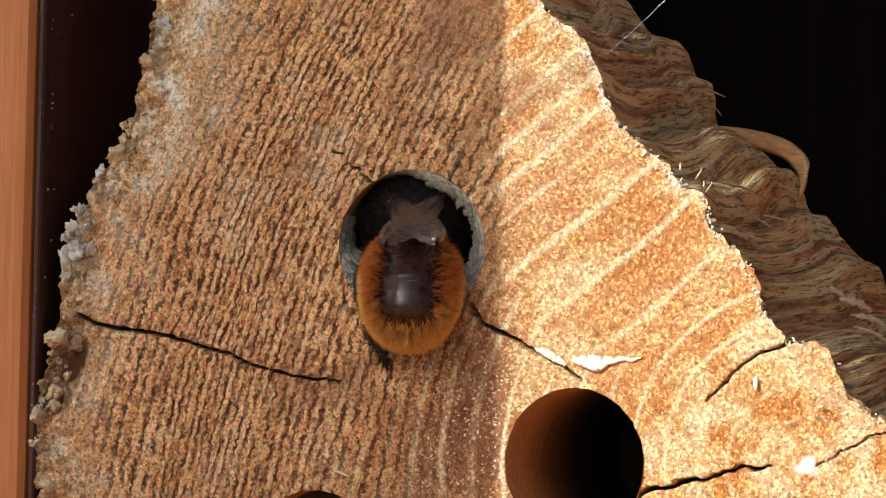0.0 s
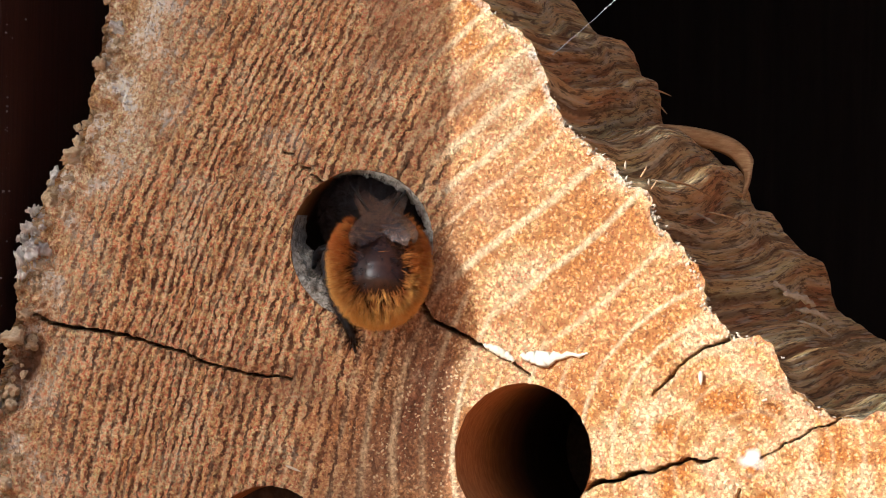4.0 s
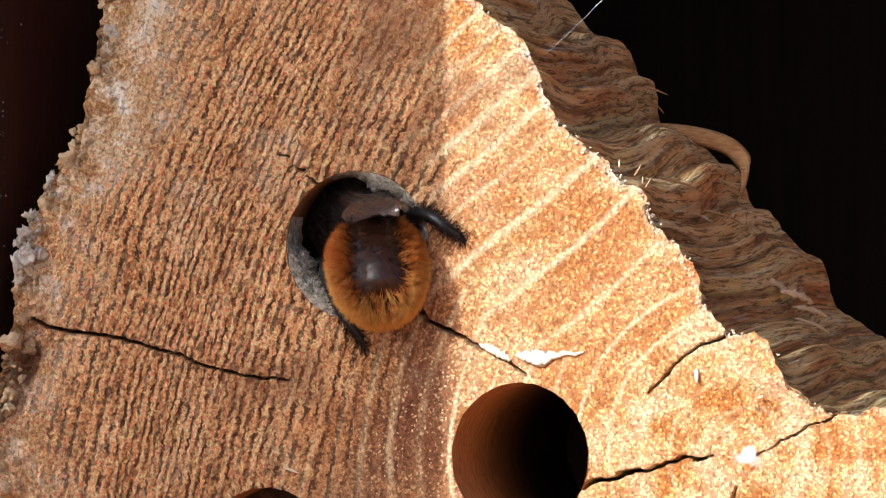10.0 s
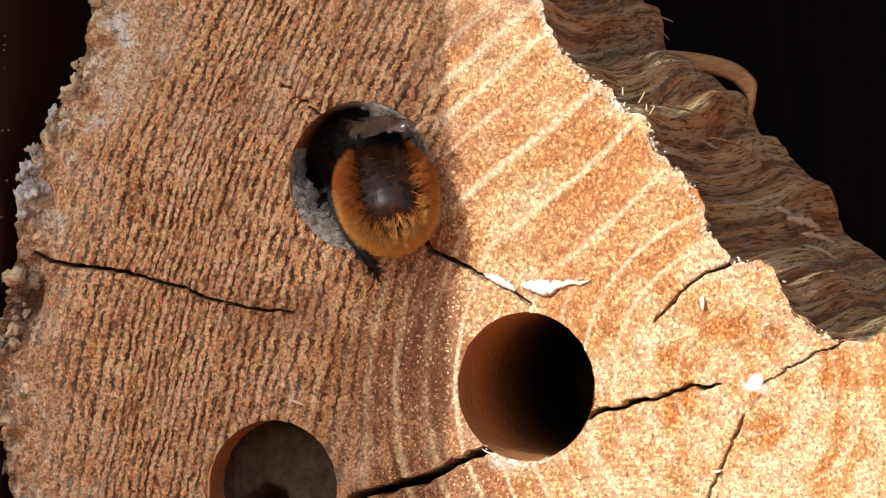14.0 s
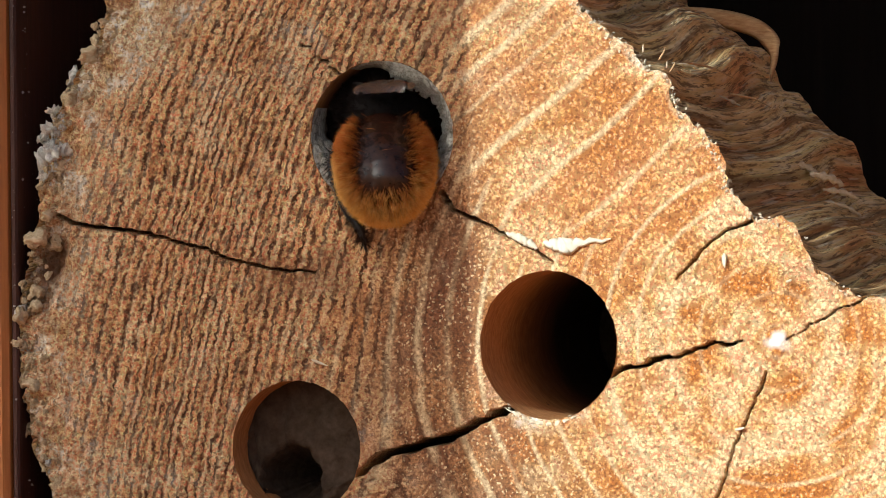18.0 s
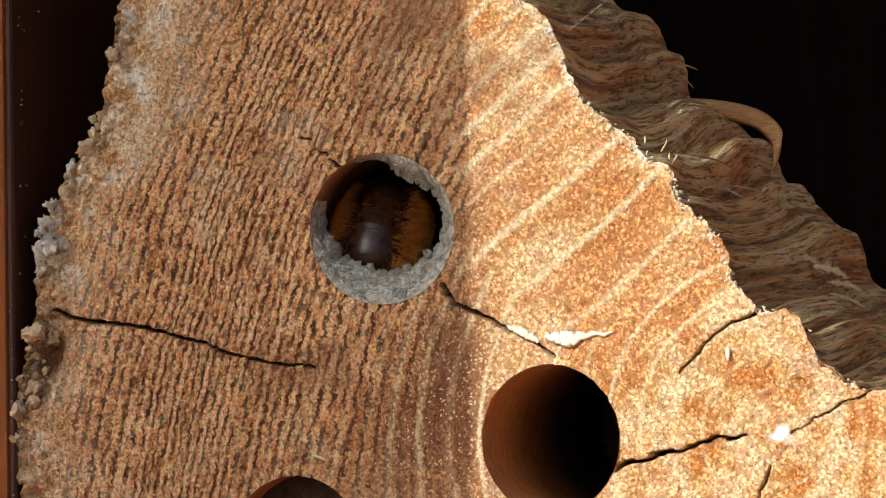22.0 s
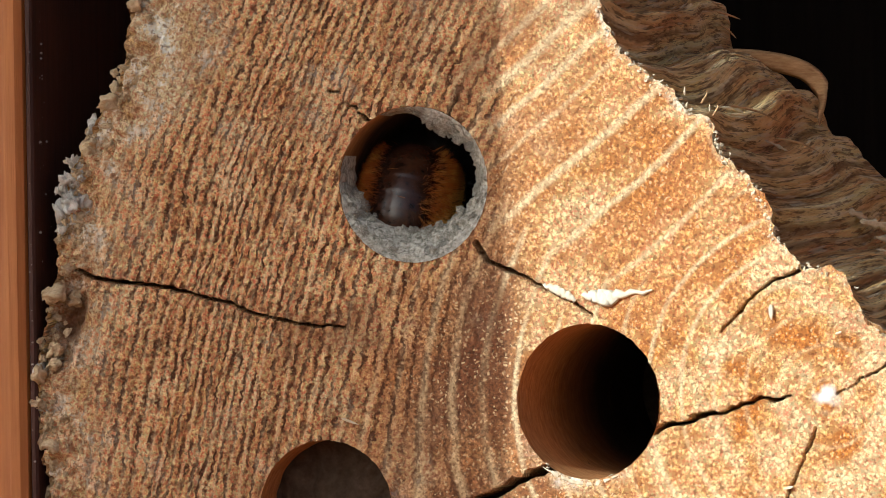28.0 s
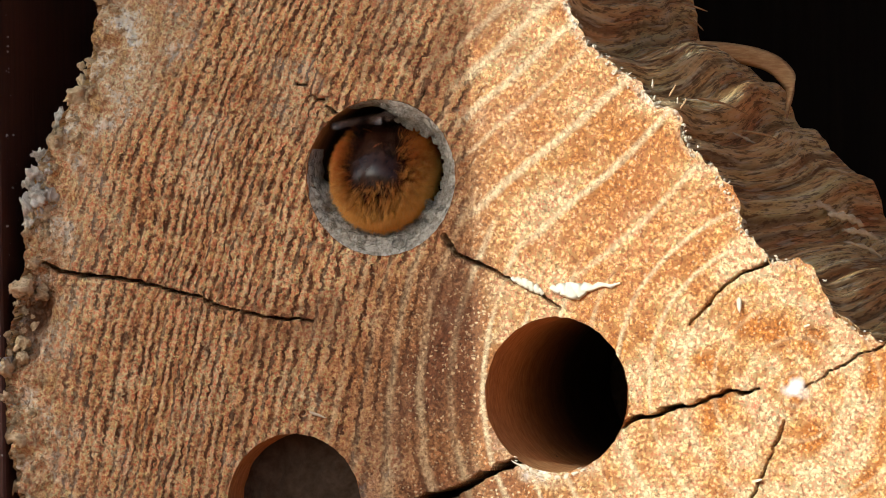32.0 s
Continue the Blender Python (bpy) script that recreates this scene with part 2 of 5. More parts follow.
    # near-black colour paints the shade inside the cracks
    paint(t, b, mixc(t, crack, white, (0.025, 0.01, 0.005)))
    h = calc(t, "ADD", calc(t, "ADD", grain, calc(t, "MULTIPLY", cells.outputs["Distance"], -0.12)), calc(t, "MULTIPLY", lines, -0.8))
    bump(t, b, h, 1.0, 0.18)
    return m


def split_wood():
    """Long-grain wood, torn along its wavy fibre; skylit ledges are painted paler, crevices darker, hollows rusty."""
    m, t, b = shader("split_wood", 0.78, 0.22)
    along = t.nodes.new("ShaderNodeCombineXYZ")
    t.links.new(attr(t, "across"), along.inputs[0])
    t.links.new(calc(t, "MULTIPLY", attr(t, "into"), 0.05), along.inputs[1])
    vec = along.outputs[0]
    band, line, rusty = attr(t, "layer"), attr(t, "fibre"), attr(t, "rust")
    fibre, hair, strand = tex(t, vec, 2.4, 4, 0.65), tex(t, vec, 5.5, 3, 0.75), tex(t, vec, 4.0, 2, 0.5)
    base = ramp(t, fibre, [(0.32, (0.56, 0.33, 0.14)), (0.5, (0.8, 0.54, 0.27)), (0.66, (0.91, 0.71, 0.44))])
    # ramp puts skylight on the ledges and shade in the crevices into the colour
    layered = mixc(t, 0.55, base, ramp(t, band, [(0.0, (0.22, 0.15, 0.1)), (0.16, (0.42, 0.32, 0.22)), (0.4, (0.54, 0.5, 0.45)), (0.8, (0.62, 0.56, 0.48)), (0.97, (0.5, 0.34, 0.18))]), "OVERLAY")
    tone = ramp(t, tex(t, vec, 0.85, 2, 0.5), [(0.36, (0.34, 0.3, 0.26)), (0.5, (0.57, 0.55, 0.53)), (0.64, (0.78, 0.76, 0.74))])
    layered = mixc(t, 0.75, layered, tone, "OVERLAY")
    rust = mixc(t, calc(t, "MULTIPLY", rusty, 0.8), layered, mixc(t, fibre, (0.3, 0.1, 0.02), (0.66, 0.31, 0.085)))
    streaked = mixc(t, calc(t, "MULTIPLY", line, 0.7), rust, (0.16, 0.065, 0.025))
    gaps = ramp(t, hair, [(0.41, (1, 1, 1)), (0.49, (0, 0, 0))])
    torn = mixc(t, calc(t, "MULTIPLY", gaps, 0.8), streaked, (0.15, 0.07, 0.032))
    threads = ramp(t, strand, [(0.58, (0, 0, 0)), (0.64, (1, 1, 1))])
    paint(t, b, mixc(t, calc(t, "MULTIPLY", threads, 0.45), torn, (0.86, 0.69, 0.47)))
    bump(t, b, calc(t, "ADD", fibre, calc(t, "MULTIPLY", hair, 1.2)), 1.0, 0.5)
    return m


def plain(name, lo, hi, scale=2.0, rough=0.8, stretch=(1, 1, 1), spec=0.25, relief=0.1, detail=5):
    """A surface that varies between two colours at two sizes, with a fine relief."""
    m, t, b = shader(name, rough, spec)
    vec = coords(t, stretch=stretch)
    f = tex(t, vec, scale, detail, 0.65)
    g = tex(t, vec, scale * 0.17, 2)
    col = ramp(t, f, [(0.3, lo), (0.7, hi)])
    paint(t, b, mixc(t, calc(t, "MULTIPLY", g, 0.45), col, tuple(0.6 * x for x in lo)))
    bump(t, b, f, 0.7, relief)
    return m


def mud():
    """Dried mud: pale grey crumbs with dark gaps between them."""
    m, t, b = shader("dried_mud", 0.95, 0.1)
    vec = coords(t)
    gap = node(t, "ShaderNodeTexVoronoi", Scale=1.5)
    gap.feature = "DISTANCE_TO_EDGE"
    bent_vec = t.nodes.new("ShaderNodeVectorMath")
    jitter = node(t, "ShaderNodeTexNoise", Scale=1.6, Detail=3)
    t.links.new(vec, jitter.inputs["Vector"])
    t.links.new(vec, bent_vec.inputs[0])
    t.links.new(jitter.outputs["Color"], bent_vec.inputs[1])
    t.links.new(bent_vec.outputs["Vector"], gap.inputs["Vector"])
    line = ramp(t, gap.outputs["Distance"], [(0.02, (0, 0, 0)), (0.09, (1, 1, 1))])
    grit = tex(t, vec, 3.5, 5, 0.7)
    tone = ramp(t, grit, [(0.36, (0.3, 0.27, 0.22)), (0.6, (0.64, 0.595, 0.505))])
    some = tex(t, vec, 0.7, 2)
    paint(t, b, mixc(t, calc(t, "MULTIPLY", ramp(t, some, [(0.5, (0, 0, 0)), (0.62, (1, 1, 1))]), calc(t, "MULTIPLY", calc(t, "SUBTRACT", 1.0, line), 0.5)), tone, (0.13, 0.11, 0.09)))
    bump(t, b, calc(t, "ADD", calc(t, "MULTIPLY", grit, 0.6), calc(t, "MULTIPLY", line, 0.25)), 1.0, 0.3)
    return m


END_GRAIN, SPLIT = cut_wood(), split_wood()
MUD = mud()


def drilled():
    """Smooth drilled wood, its colour going near black further in to paint the shade of the depth."""
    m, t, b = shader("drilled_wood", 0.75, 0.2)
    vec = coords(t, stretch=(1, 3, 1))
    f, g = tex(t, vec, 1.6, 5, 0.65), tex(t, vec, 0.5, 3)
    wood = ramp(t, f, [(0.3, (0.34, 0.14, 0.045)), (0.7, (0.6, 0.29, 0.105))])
    # this value rises with depth and paints the bore's inner shade into its colour
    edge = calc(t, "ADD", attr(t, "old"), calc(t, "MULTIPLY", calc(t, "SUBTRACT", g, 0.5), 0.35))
    bore_shade = ramp(t, edge, [(0.0, (0, 0, 0)), (0.45, (0.62, 0.62, 0.62)), (1.0, (1, 1, 1))])
    paint(t, b, mixc(t, bore_shade, wood, (0.03, 0.014, 0.008)))
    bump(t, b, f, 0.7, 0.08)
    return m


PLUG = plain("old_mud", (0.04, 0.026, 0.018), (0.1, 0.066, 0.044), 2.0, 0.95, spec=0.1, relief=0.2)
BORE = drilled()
BARK = plain("crumbling_bark", (0.56, 0.38, 0.2), (0.88, 0.7, 0.46), 1.4, 0.95, spec=0.1, relief=0.3)
CHALK = plain("weathered_bark", (0.6, 0.52, 0.42), (0.9, 0.85, 0.77), 1.6, 0.95, spec=0.1, relief=0.3)
PALE = plain("pale_splinter", (0.7, 0.55, 0.35), (0.85, 0.74, 0.55), 2.0, 0.7, relief=0.05)
CREAM = plain("cream_flake", (0.76, 0.64, 0.44), (0.92, 0.84, 0.66), 2.0, 0.7, relief=0.1)
FIBRE = plain("torn_fibre", (0.42, 0.22, 0.09), (0.68, 0.44, 0.22), 2.5, 0.75, relief=0.06)
PEEL = plain("peeled_wood", (0.3, 0.145, 0.055), (0.56, 0.33, 0.15), 2.5, 0.8, (0.6, 0.6, 4), relief=0.12)
STAIN = plain("stained_board", (0.4, 0.125, 0.028), (0.62, 0.235, 0.06), 0.9, 0.5, (3, 3, 0.12), 0.4, 0.06)
# near-black colour that paints the deep shade behind the log
SHADE_BLACK = plain("shade_black_wood", (0.005, 0.0035, 0.003), (0.012, 0.008, 0.006), 0.4, 0.9, (3, 3, 0.2), 0.1, 0.1)
# dark red that paints the shade on the side board's inner side
SHADED_SIDE = plain("shaded_board_red", (0.04, 0.014, 0.009), (0.09, 0.03, 0.018), 0.8, 0.6, (3, 3, 0.15), 0.3, 0.06)
BOUNCE_GROUND = plain("bounce_ground", (0.3, 0.19, 0.11), (0.52, 0.36, 0.22), 0.004, 0.95, spec=0.1, relief=4.0)
SUNLIT_WORN = plain("sunlit_worn_wood", (0.6, 0.43, 0.24), (0.9, 0.76, 0.54), 2.5, 0.75, (3, 0.5, 3), relief=0.1)
DUST = plain("dust_speck", (0.3, 0.26, 0.24), (0.5, 0.46, 0.42), 2.0, 0.9)
SILK = plain("spider_silk", (0.34, 0.33, 0.31), (0.6, 0.58, 0.55), 3.0, 0.4, spec=0.5)
CUTICLE = plain("dark_cuticle", (0.018, 0.007, 0.004), (0.055, 0.019, 0.008), 3.0, 0.27, spec=0.4, relief=0.012)
GLOSS = plain("glossy_black_cuticle", (0.008, 0.007, 0.007), (0.03, 0.025, 0.022), 3.0, 0.22, spec=0.6, relief=0.01)
THORAX = plain("dull_black_cuticle", (0.008, 0.006, 0.006), (0.018, 0.013, 0.011), 3.0, 0.6, spec=0.12, relief=0.03)
BLACK = plain("black_cuticle", (0.008, 0.007, 0.007), (0.02, 0.017, 0.016), 3.0, 0.4, spec=0.5, relief=0.03)


def fur(name, root, tip, rough=0.6, dull=None, spec=0.3):
    """Hair, its root painted darker as shade between hairs; with dull, hairs range from that colour to tip by their
    place on the body.
    """
    m, t, b = shader(name, rough, spec)
    n = t.nodes.new("ShaderNodeNewGeometry")
    shade = ramp(t, n.outputs["Random Per Island"], [(0.0, root), (1.0, tip)])
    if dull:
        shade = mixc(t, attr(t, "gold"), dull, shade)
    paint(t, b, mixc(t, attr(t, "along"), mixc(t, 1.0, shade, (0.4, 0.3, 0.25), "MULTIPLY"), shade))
    return m


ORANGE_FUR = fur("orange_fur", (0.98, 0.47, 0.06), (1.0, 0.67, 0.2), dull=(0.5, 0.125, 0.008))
BLACK_FUR = fur("black_fur", (0.012, 0.008, 0.007), (0.034, 0.022, 0.018), 0.8, spec=0.08)
TAN_FUR = fur("tan_fur", (0.46, 0.35, 0.19), (0.7, 0.57, 0.35))


def wing_film(name, tint, alpha=0.7):
    m, t, b = shader(name, 0.16, 0.7)
    vec = coords(t)
    f = tex(t, vec, 1.2, 3)
    paint(t, b, ramp(t, f, [(0.3, tint), (0.7, tuple(min(1, 1.5 * x) for x in tint))]))
    b.inputs["Alpha"].default_value = alpha
    return m


WING = wing_film("smoky_wing", (0.075, 0.044, 0.032), 0.56)
CLEAR_WING = wing_film("clear_wing", (0.4, 0.34, 0.26), 0.13)

# ---- the log: outline of its sawn face, in millimetres ----
LEFT = [(-12.5, 27.0), (-14.6, 24.0), (-16.2, 20.8), (-17.1, 18.1), (-18.1, 15.5), (-18.6, 13.0), (-19.0, 11.0), (-19.3, 8.7), (-20.2, 7.6),
        (-20.9, 6.2), (-21.7, 4.9), (-22.2, 3.5), (-22.4, 2.0), (-22.8, 0.2), (-23.2, -1.4), (-23.5, -3.2), (-23.9, -5.0), (-23.9, -7.2), (-23.7, -9.6), (-23.4, -11.8), (-22.7, -13.6), (-21.5, -17.0), (-19.0, -20.0)]
RIGHT = [(24.0, -20.0), (28.0, -16.5), (29.0, -10.0), (27.0, -5.2), (24.5, -4.4), (22.4, -4.4), (20.5, -4.7), (19.1, -4.4), (17.7, -3.3), (17.0, -1.7), (15.9, -0.95), (14.6, -0.75), (13.4, 0.7), (13.0, 2.0),
         (12.1, 3.4), (10.8, 4.6), (10.3, 6.0), (9.2, 6.7), (8.0, 7.8), (6.6, 9.0), (5.5, 10.1), (4.9, 12.0), (4.0, 13.5), (2.2, 15.1), (0.2, 16.8), (-1.3, 18.0), (-3.5, 20.2), (-6.5, 23.4), (-9.5, 26.6)]
PITH_U, PITH_V = 15.7, -6.9
BORES = [(-4.45, 3.35, 3.75, 3.75), (4.1, -7.08, 3.5, 3.68), (-9.1, -12.25, 3.38, 3.4)]
LOG_DEPTH = 33.0


def smooth_loop(points, step):
    p = np.array(points, float)
    n = len(p)
    out = []
    for i in range(n):
        p0, p1, p2, p3 = p[i - 1], p[i], p[(i + 1) % n], p[(i + 2) % n]
        k = max(2, int(np.linalg.norm(p2 - p1) / step))
        t = np.linspace(0, 1, k, endpoint=False)[:, None]
        out.append(0.5 * (2 * p1 + (p2 - p0) * t + (2 * p0 - 5 * p1 + 4 * p2 - p3) * t ** 2 + (3 * p1 - p0 - 3 * p2 + p3) * t ** 3))
    return np.concatenate(out)


OUTLINE = smooth_loop(LEFT + RIGHT, 0.12)
tangent = np.roll(OUTLINE, -5, 0) - np.roll(OUTLINE, 5, 0)
tangent /= np.linalg.norm(tangent, axis=1)[:, None]
OUTWARD = np.stack([tangent[:, 1], -tangent[:, 0]], 1)
broad = np.roll(OUTLINE, -32, 0) - np.roll(OUTLINE, 32, 0)
broad /= np.linalg.norm(broad, axis=1)[:, None]
OUTWARD_BROAD = np.stack([broad[:, 1], -broad[:, 0]], 1)
length_along = np.cumsum(np.linalg.norm(OUTLINE - np.roll(OUTLINE, 1, 0), axis=1))
OUTLINE = OUTLINE + OUTWARD * ((fbm(length_along * 1.6, 0 * length_along, 0, 5, 3) - 0.5) * 0.55)[:, None]
BACK_OUTLINE = sum(np.roll(OUTLINE, k, 0) for k in range(-11, 12)) / 23
log_section = thing("log_section", "split log section with sawn end grain and three drilled holes", "log")


def rim(k, ang):
    """How far the ragged rim of a bore stands off its circle."""
    return 0.09 * (fbm(np.cos(ang) * 22, np.sin(ang) * 22, k, 95, 3) - 0.5)


def line_distance(u, v, line):
    """Distance to a broken line and the share of its length at the nearest place."""
    p = np.array(line, float)
    seg = np.linalg.norm(np.diff(p, axis=0), axis=1)
    at = np.concatenate([[0], np.cumsum(seg)]) / seg.sum()
    best, share = np.full(u.shape, 1e9), np.zeros(u.shape)
    for i in range(len(p) - 1):
        d = p[i + 1] - p[i]
        t = np.clip(((u - p[i, 0]) * d[0] + (v - p[i, 1]) * d[1]) / (d @ d), 0, 1)
        r = np.hypot(u - p[i, 0] - t * d[0], v - p[i, 1] - t * d[1])
        closer = r < best
        best = np.where(closer, r, best)
        share = np.where(closer, at[i] + t * (at[i + 1] - at[i]), share)
    return best, share


# cracks in the face: a broken line, half width at its start and end, depth
CRACKS = [([(-22.2, -0.35), (-20.9, -0.95), (-17.5, -1.35), (-14.45, -2.05), (-11.4, -3.05), (-10.5, -3.2), (-8.0, -3.45)], 0.18, 0.04, 1.6),
          ([(-1.4, 0.6), (-0.8, -0.28), (1.35, -1.32), (1.95, -1.6), (3.4, -2.35), (4.3, -3.05)], 0.17, 0.07, 1.6),
          ([(14.9, -0.8), (13.0, -1.64), (11.8, -2.47), (10.6, -3.9)], 0.08, 0.03, 1.0),
          ([(7.3, -8.42), (9.8, -7.82), (12.1, -7.1), (13.9, -6.95)], 0.2, 0.07, 1.8),
          ([(16.2, -6.85), (17.4, -6.05), (18.9, -5.35), (20.5, -4.6)], 0.03, 0.07, 0.6),
          ([(15.1, -8.4), (14.5, -9.9), (13.4, -12.3), (12.6, -14.5)], 0.06, 0.07, 0.8),
          ([(2.4, -10.05), (0.6, -10.8), (-1.0, -11.6), (-4.2, -12.5), (-6.2, -13.6)], 0.36, 0.34, 2.8),
          ]
SMALL_CRACKS = [([(-6.5, 6.5), (-7.2, 6.9)], 0.09, 0.05, 0.6), ([(-7.25, 7.2), (-7.7, 7.3)], 0.08, 0.05, 0.5), ([(-8.1, 7.8), (-8.6, 8.0)], 0.08, 0.05, 0.5),
          ([(-2.6, 6.6), (-2.2, 7.4)], 0.06, 0.03, 0.4), ([(-3.7, 18.6), (-2.8, 17.5), (-1.2, 18.0)], 0.1, 0.08, 0.8), ([(-18.4, 15.2), (-17.2, 16.2), (-16.2, 16.6)], 0.1, 0.06, 0.8)]


def build_face():
    h = 0.07
    gu, gv = np.arange(-25.6, 29.6, h), np.arange(-20.6, 27.4, h)
    U, V = np.meshgrid(gu, gv)
    rows, cols = U.shape
    cu, cv = U[:-1, :-1] + h / 2, V[:-1, :-1] + h / 2
    inside = np.zeros(cu.shape, bool)
    px, pz = OUTLINE[:, 0], OUTLINE[:, 1]
    qx, qz = np.roll(px, -1), np.roll(pz, -1)
    for j in range(cu.shape[0]):
        z = cv[j, 0]
        cross = (pz > z) != (qz > z)
        xs = np.sort(px[cross] + (z - pz[cross]) / (qz[cross] - pz[cross]) * (qx[cross] - px[cross]))
        inside[j] = np.searchsorted(xs, cu[j]) % 2 == 1
    for bu, bv, ru, rv in BORES:
        inside &= ((cu - bu) / ru) ** 2 + ((cv - bv) / rv) ** 2 > 1
    touch_in, touch_out = np.zeros(U.shape, bool), np.zeros(U.shape, bool)
    for dj in (0, 1):
        for di in (0, 1):
            touch_in[dj:rows - 1 + dj, di:cols - 1 + di] |= inside
            touch_out[dj:rows - 1 + dj, di:cols - 1 + di] |= ~inside
    edge = touch_in & touch_out
    eu, ev = U[edge], V[edge]
    best = np.full(eu.shape, 1e9)
    nu, nv = eu.copy(), ev.copy()
    for k in range(0, len(eu), 2000):
        d = (eu[k:k + 2000, None] - px) ** 2 + (ev[k:k + 2000, None] - pz) ** 2
        i = d.argmin(1)
        best[k:k + 2000], nu[k:k + 2000], nv[k:k + 2000] = np.sqrt(d.min(1)), px[i], pz[i]
    for k, (bu, bv, ru, rv) in enumerate(BORES):
        ang = np.arctan2((ev - bv) / rv, (eu - bu) / ru)
        tu, tv = bu + (ru + rim(k, ang)) * np.cos(ang), bv + (rv + rim(k, ang)) * np.sin(ang)
        d = np.hypot(eu - tu, ev - tv)
        near = d < best
        best, nu, nv = np.where(near, d, best), np.where(near, tu, nu), np.where(near, tv, nv)
    U, V = U.copy(), V.copy()
    U[edge], V[edge] = nu, nv
    index = np.full(U.shape, -1)
    index[touch_in] = np.arange(touch_in.sum())
    jj, ii = np.nonzero(inside)
    faces = np.stack([index[jj, ii], index[jj, ii + 1], index[jj + 1, ii + 1], index[jj + 1, ii]], 1)
    u, v = U[touch_in], V[touch_in]

    # growth rings about the pith
    du, dv = u - PITH_U, v - PITH_V
    r0, ang = np.hypot(du, dv), np.arctan2(dv, -du)
    # the outer rings flatten out towards the bark
    flat = np.clip((r0 - 17) / 8, 0, 1)
    flat = flat * flat * (3 - 2 * flat)
    bowed = r0 + flat * (np.hypot(u - 68, v + 27.7) - 56 - r0)
    r = bowed + 0.7 * (fbm(u * 0.12, v * 0.12, 0, 3, 3) - 0.5) + 0.16 * (fbm(u * 0.8, v * 0.8, 0, 4, 2) - 0.5)
    wide = np.clip(r - 18 - 4 * np.clip((np.degrees(ang) - 25) / 20, 0, 1), 0, 11)
    side = 1 - 0.5 * np.clip((np.degrees(ang) - 40) / 18, 0, 1)
    phase = 0.63 * r + (0.048 * wide ** 2 + 1.05 * np.maximum(r - 29, 0)) * side
    saw = phase - np.floor(phase)
    arc = ang * r0
    outer = np.clip((r0 - 15) / 9, 0, 1) * np.clip(2 * side - 0.85, 0, 1)
    broken = fbm(arc * 0.45, phase * 2.0, 0, 11, 3)
    ring = np.clip(1.2 - np.abs(saw - 0.5) / (0.085 + 0.07 * outer + 0.05 * np.exp(-((r0 - 18.5) / 2.5) ** 2)), 0, 1) * np.clip(broken * 2.6 - 0.28, 0, 1)
    ring *= np.clip((r0 - 1) / 7.0, 0.4, 1) * (1 - 0.35 * outer)
    # towards the upper edge the rings run nearly straight and further apart
    deg = np.degrees(ang)
    q = 0.78 * v - 0.62 * u + 0.35 * (fbm(u * 0.3, v * 0.3, 0, 13, 2) - 0.5) + 0.14 * (fbm(u * 1.5, v * 1.5, 0, 14, 2) - 0.5) - 0.02 * np.clip(u - 7, 0, 9) ** 2
    upper = np.clip((deg - 24) / 9, 0, 1) * np.clip((80 - deg) / 14, 0, 1) * np.clip(1 + u / (1.2 + 4.0 * np.clip((v - 7) / 3, 0, 1)), 0, 1) * np.clip((q + 6.5) / 1.5, 0, 1)
    straight = np.zeros(u.shape)
    for at, bold, half in [(-4.5, 0.75, 0.22), (-1.55, 1.0, 0.24), (1.15, 1.0, 0.27), (3.5, 0.55, 0.18), (4.85, 1.0, 0.25), (6.3, 1.0, 0.34)] + [(7.75 + 1.4 * k, 0.95 - 0.35 * (k % 2), 0.24) for k in range(9)]:
        straight = np.maximum(straight, bold * np.clip(1.25 - np.abs(q - at) / (0.85 * half), 0, 1))
    straight *= np.clip(0.5 + 0.9 * fbm(u * 0.6, v * 0.6, 0, 15, 3), 0, 1)
    ring = ring * (1 - upper) + straight * upper
    v1 = fbm(r * 2.6, arc * 0.95, 0, 21, 2)
    v2 = vnoise(r * 6.0, arc * 3.2, 0, 23)
    crumple = fbm(r * 3.0, arc * 3.2, 0, 25, 3)
    streak = np.clip(1.4 - np.abs(((saw + 0.5 + 0.7 * (crumple - 0.5)) % 1) - 0.5) / 0.15, 0, 1)
    vessel = 0.5 * streak * np.clip(2.6 * fbm(r * 1.2, arc * 0.55, 0, 29, 2) - 0.45, 0, 1) * (0.2 + 0.8 * outer)
    vessel = np.maximum(vessel, np.clip((v2 - 0.66) * 4.5, 0, 1) * (0.3 + 0.45 * outer))
    vessel = np.maximum(vessel, np.clip((v1 - 0.62) * 5, 0, 1) * 0.5 * outer)
    vessel = np.clip((vessel - 0.22) * 1.9 * (0.55 + 0.9 * vnoise(u * 5, v * 5, 0, 27)), 0, 0.95)
    # dark vessels fade past the shadow edge, so the sunlit side is painted brighter
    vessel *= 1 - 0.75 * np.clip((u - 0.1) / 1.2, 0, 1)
    left_u = np.interp(v, [p[1] for p in LEFT[::-1]], [p[0] for p in LEFT[::-1]])
    from_left = u - left_u + 1.6 * (fbm(u * 0.5, v * 0.5, 0, 31, 3) - 0.5)
    sap = np.clip(1.4 - from_left / (3.2 + 0.9 * np.clip((v - 4) / 4, 0, 1)), 0, 1) * (0.15 + 0.6 * np.clip((v - 4) / 4, 0, 1) + 0.85 * fbm(u * 0.9, v * 0.9, 0, 33, 3))
    sap = np.maximum(sap, np.clip(fbm(u * 0.5, v * 0.5, 3, 35, 3) * 3.2 - 2.0, 0, 0.22) * outer)
    vessel *= 1 - 0.75 * np.clip(1.3 - from_left / 3.0, 0, 1)
    stain_and_shade = np.clip(fbm(u * 0.28, v * 0.28, 0, 41, 3) * 3.4 - 1.95, 0, 0.5) * np.clip(1 - np.abs(r0 - 23) / 9, 0, 1)
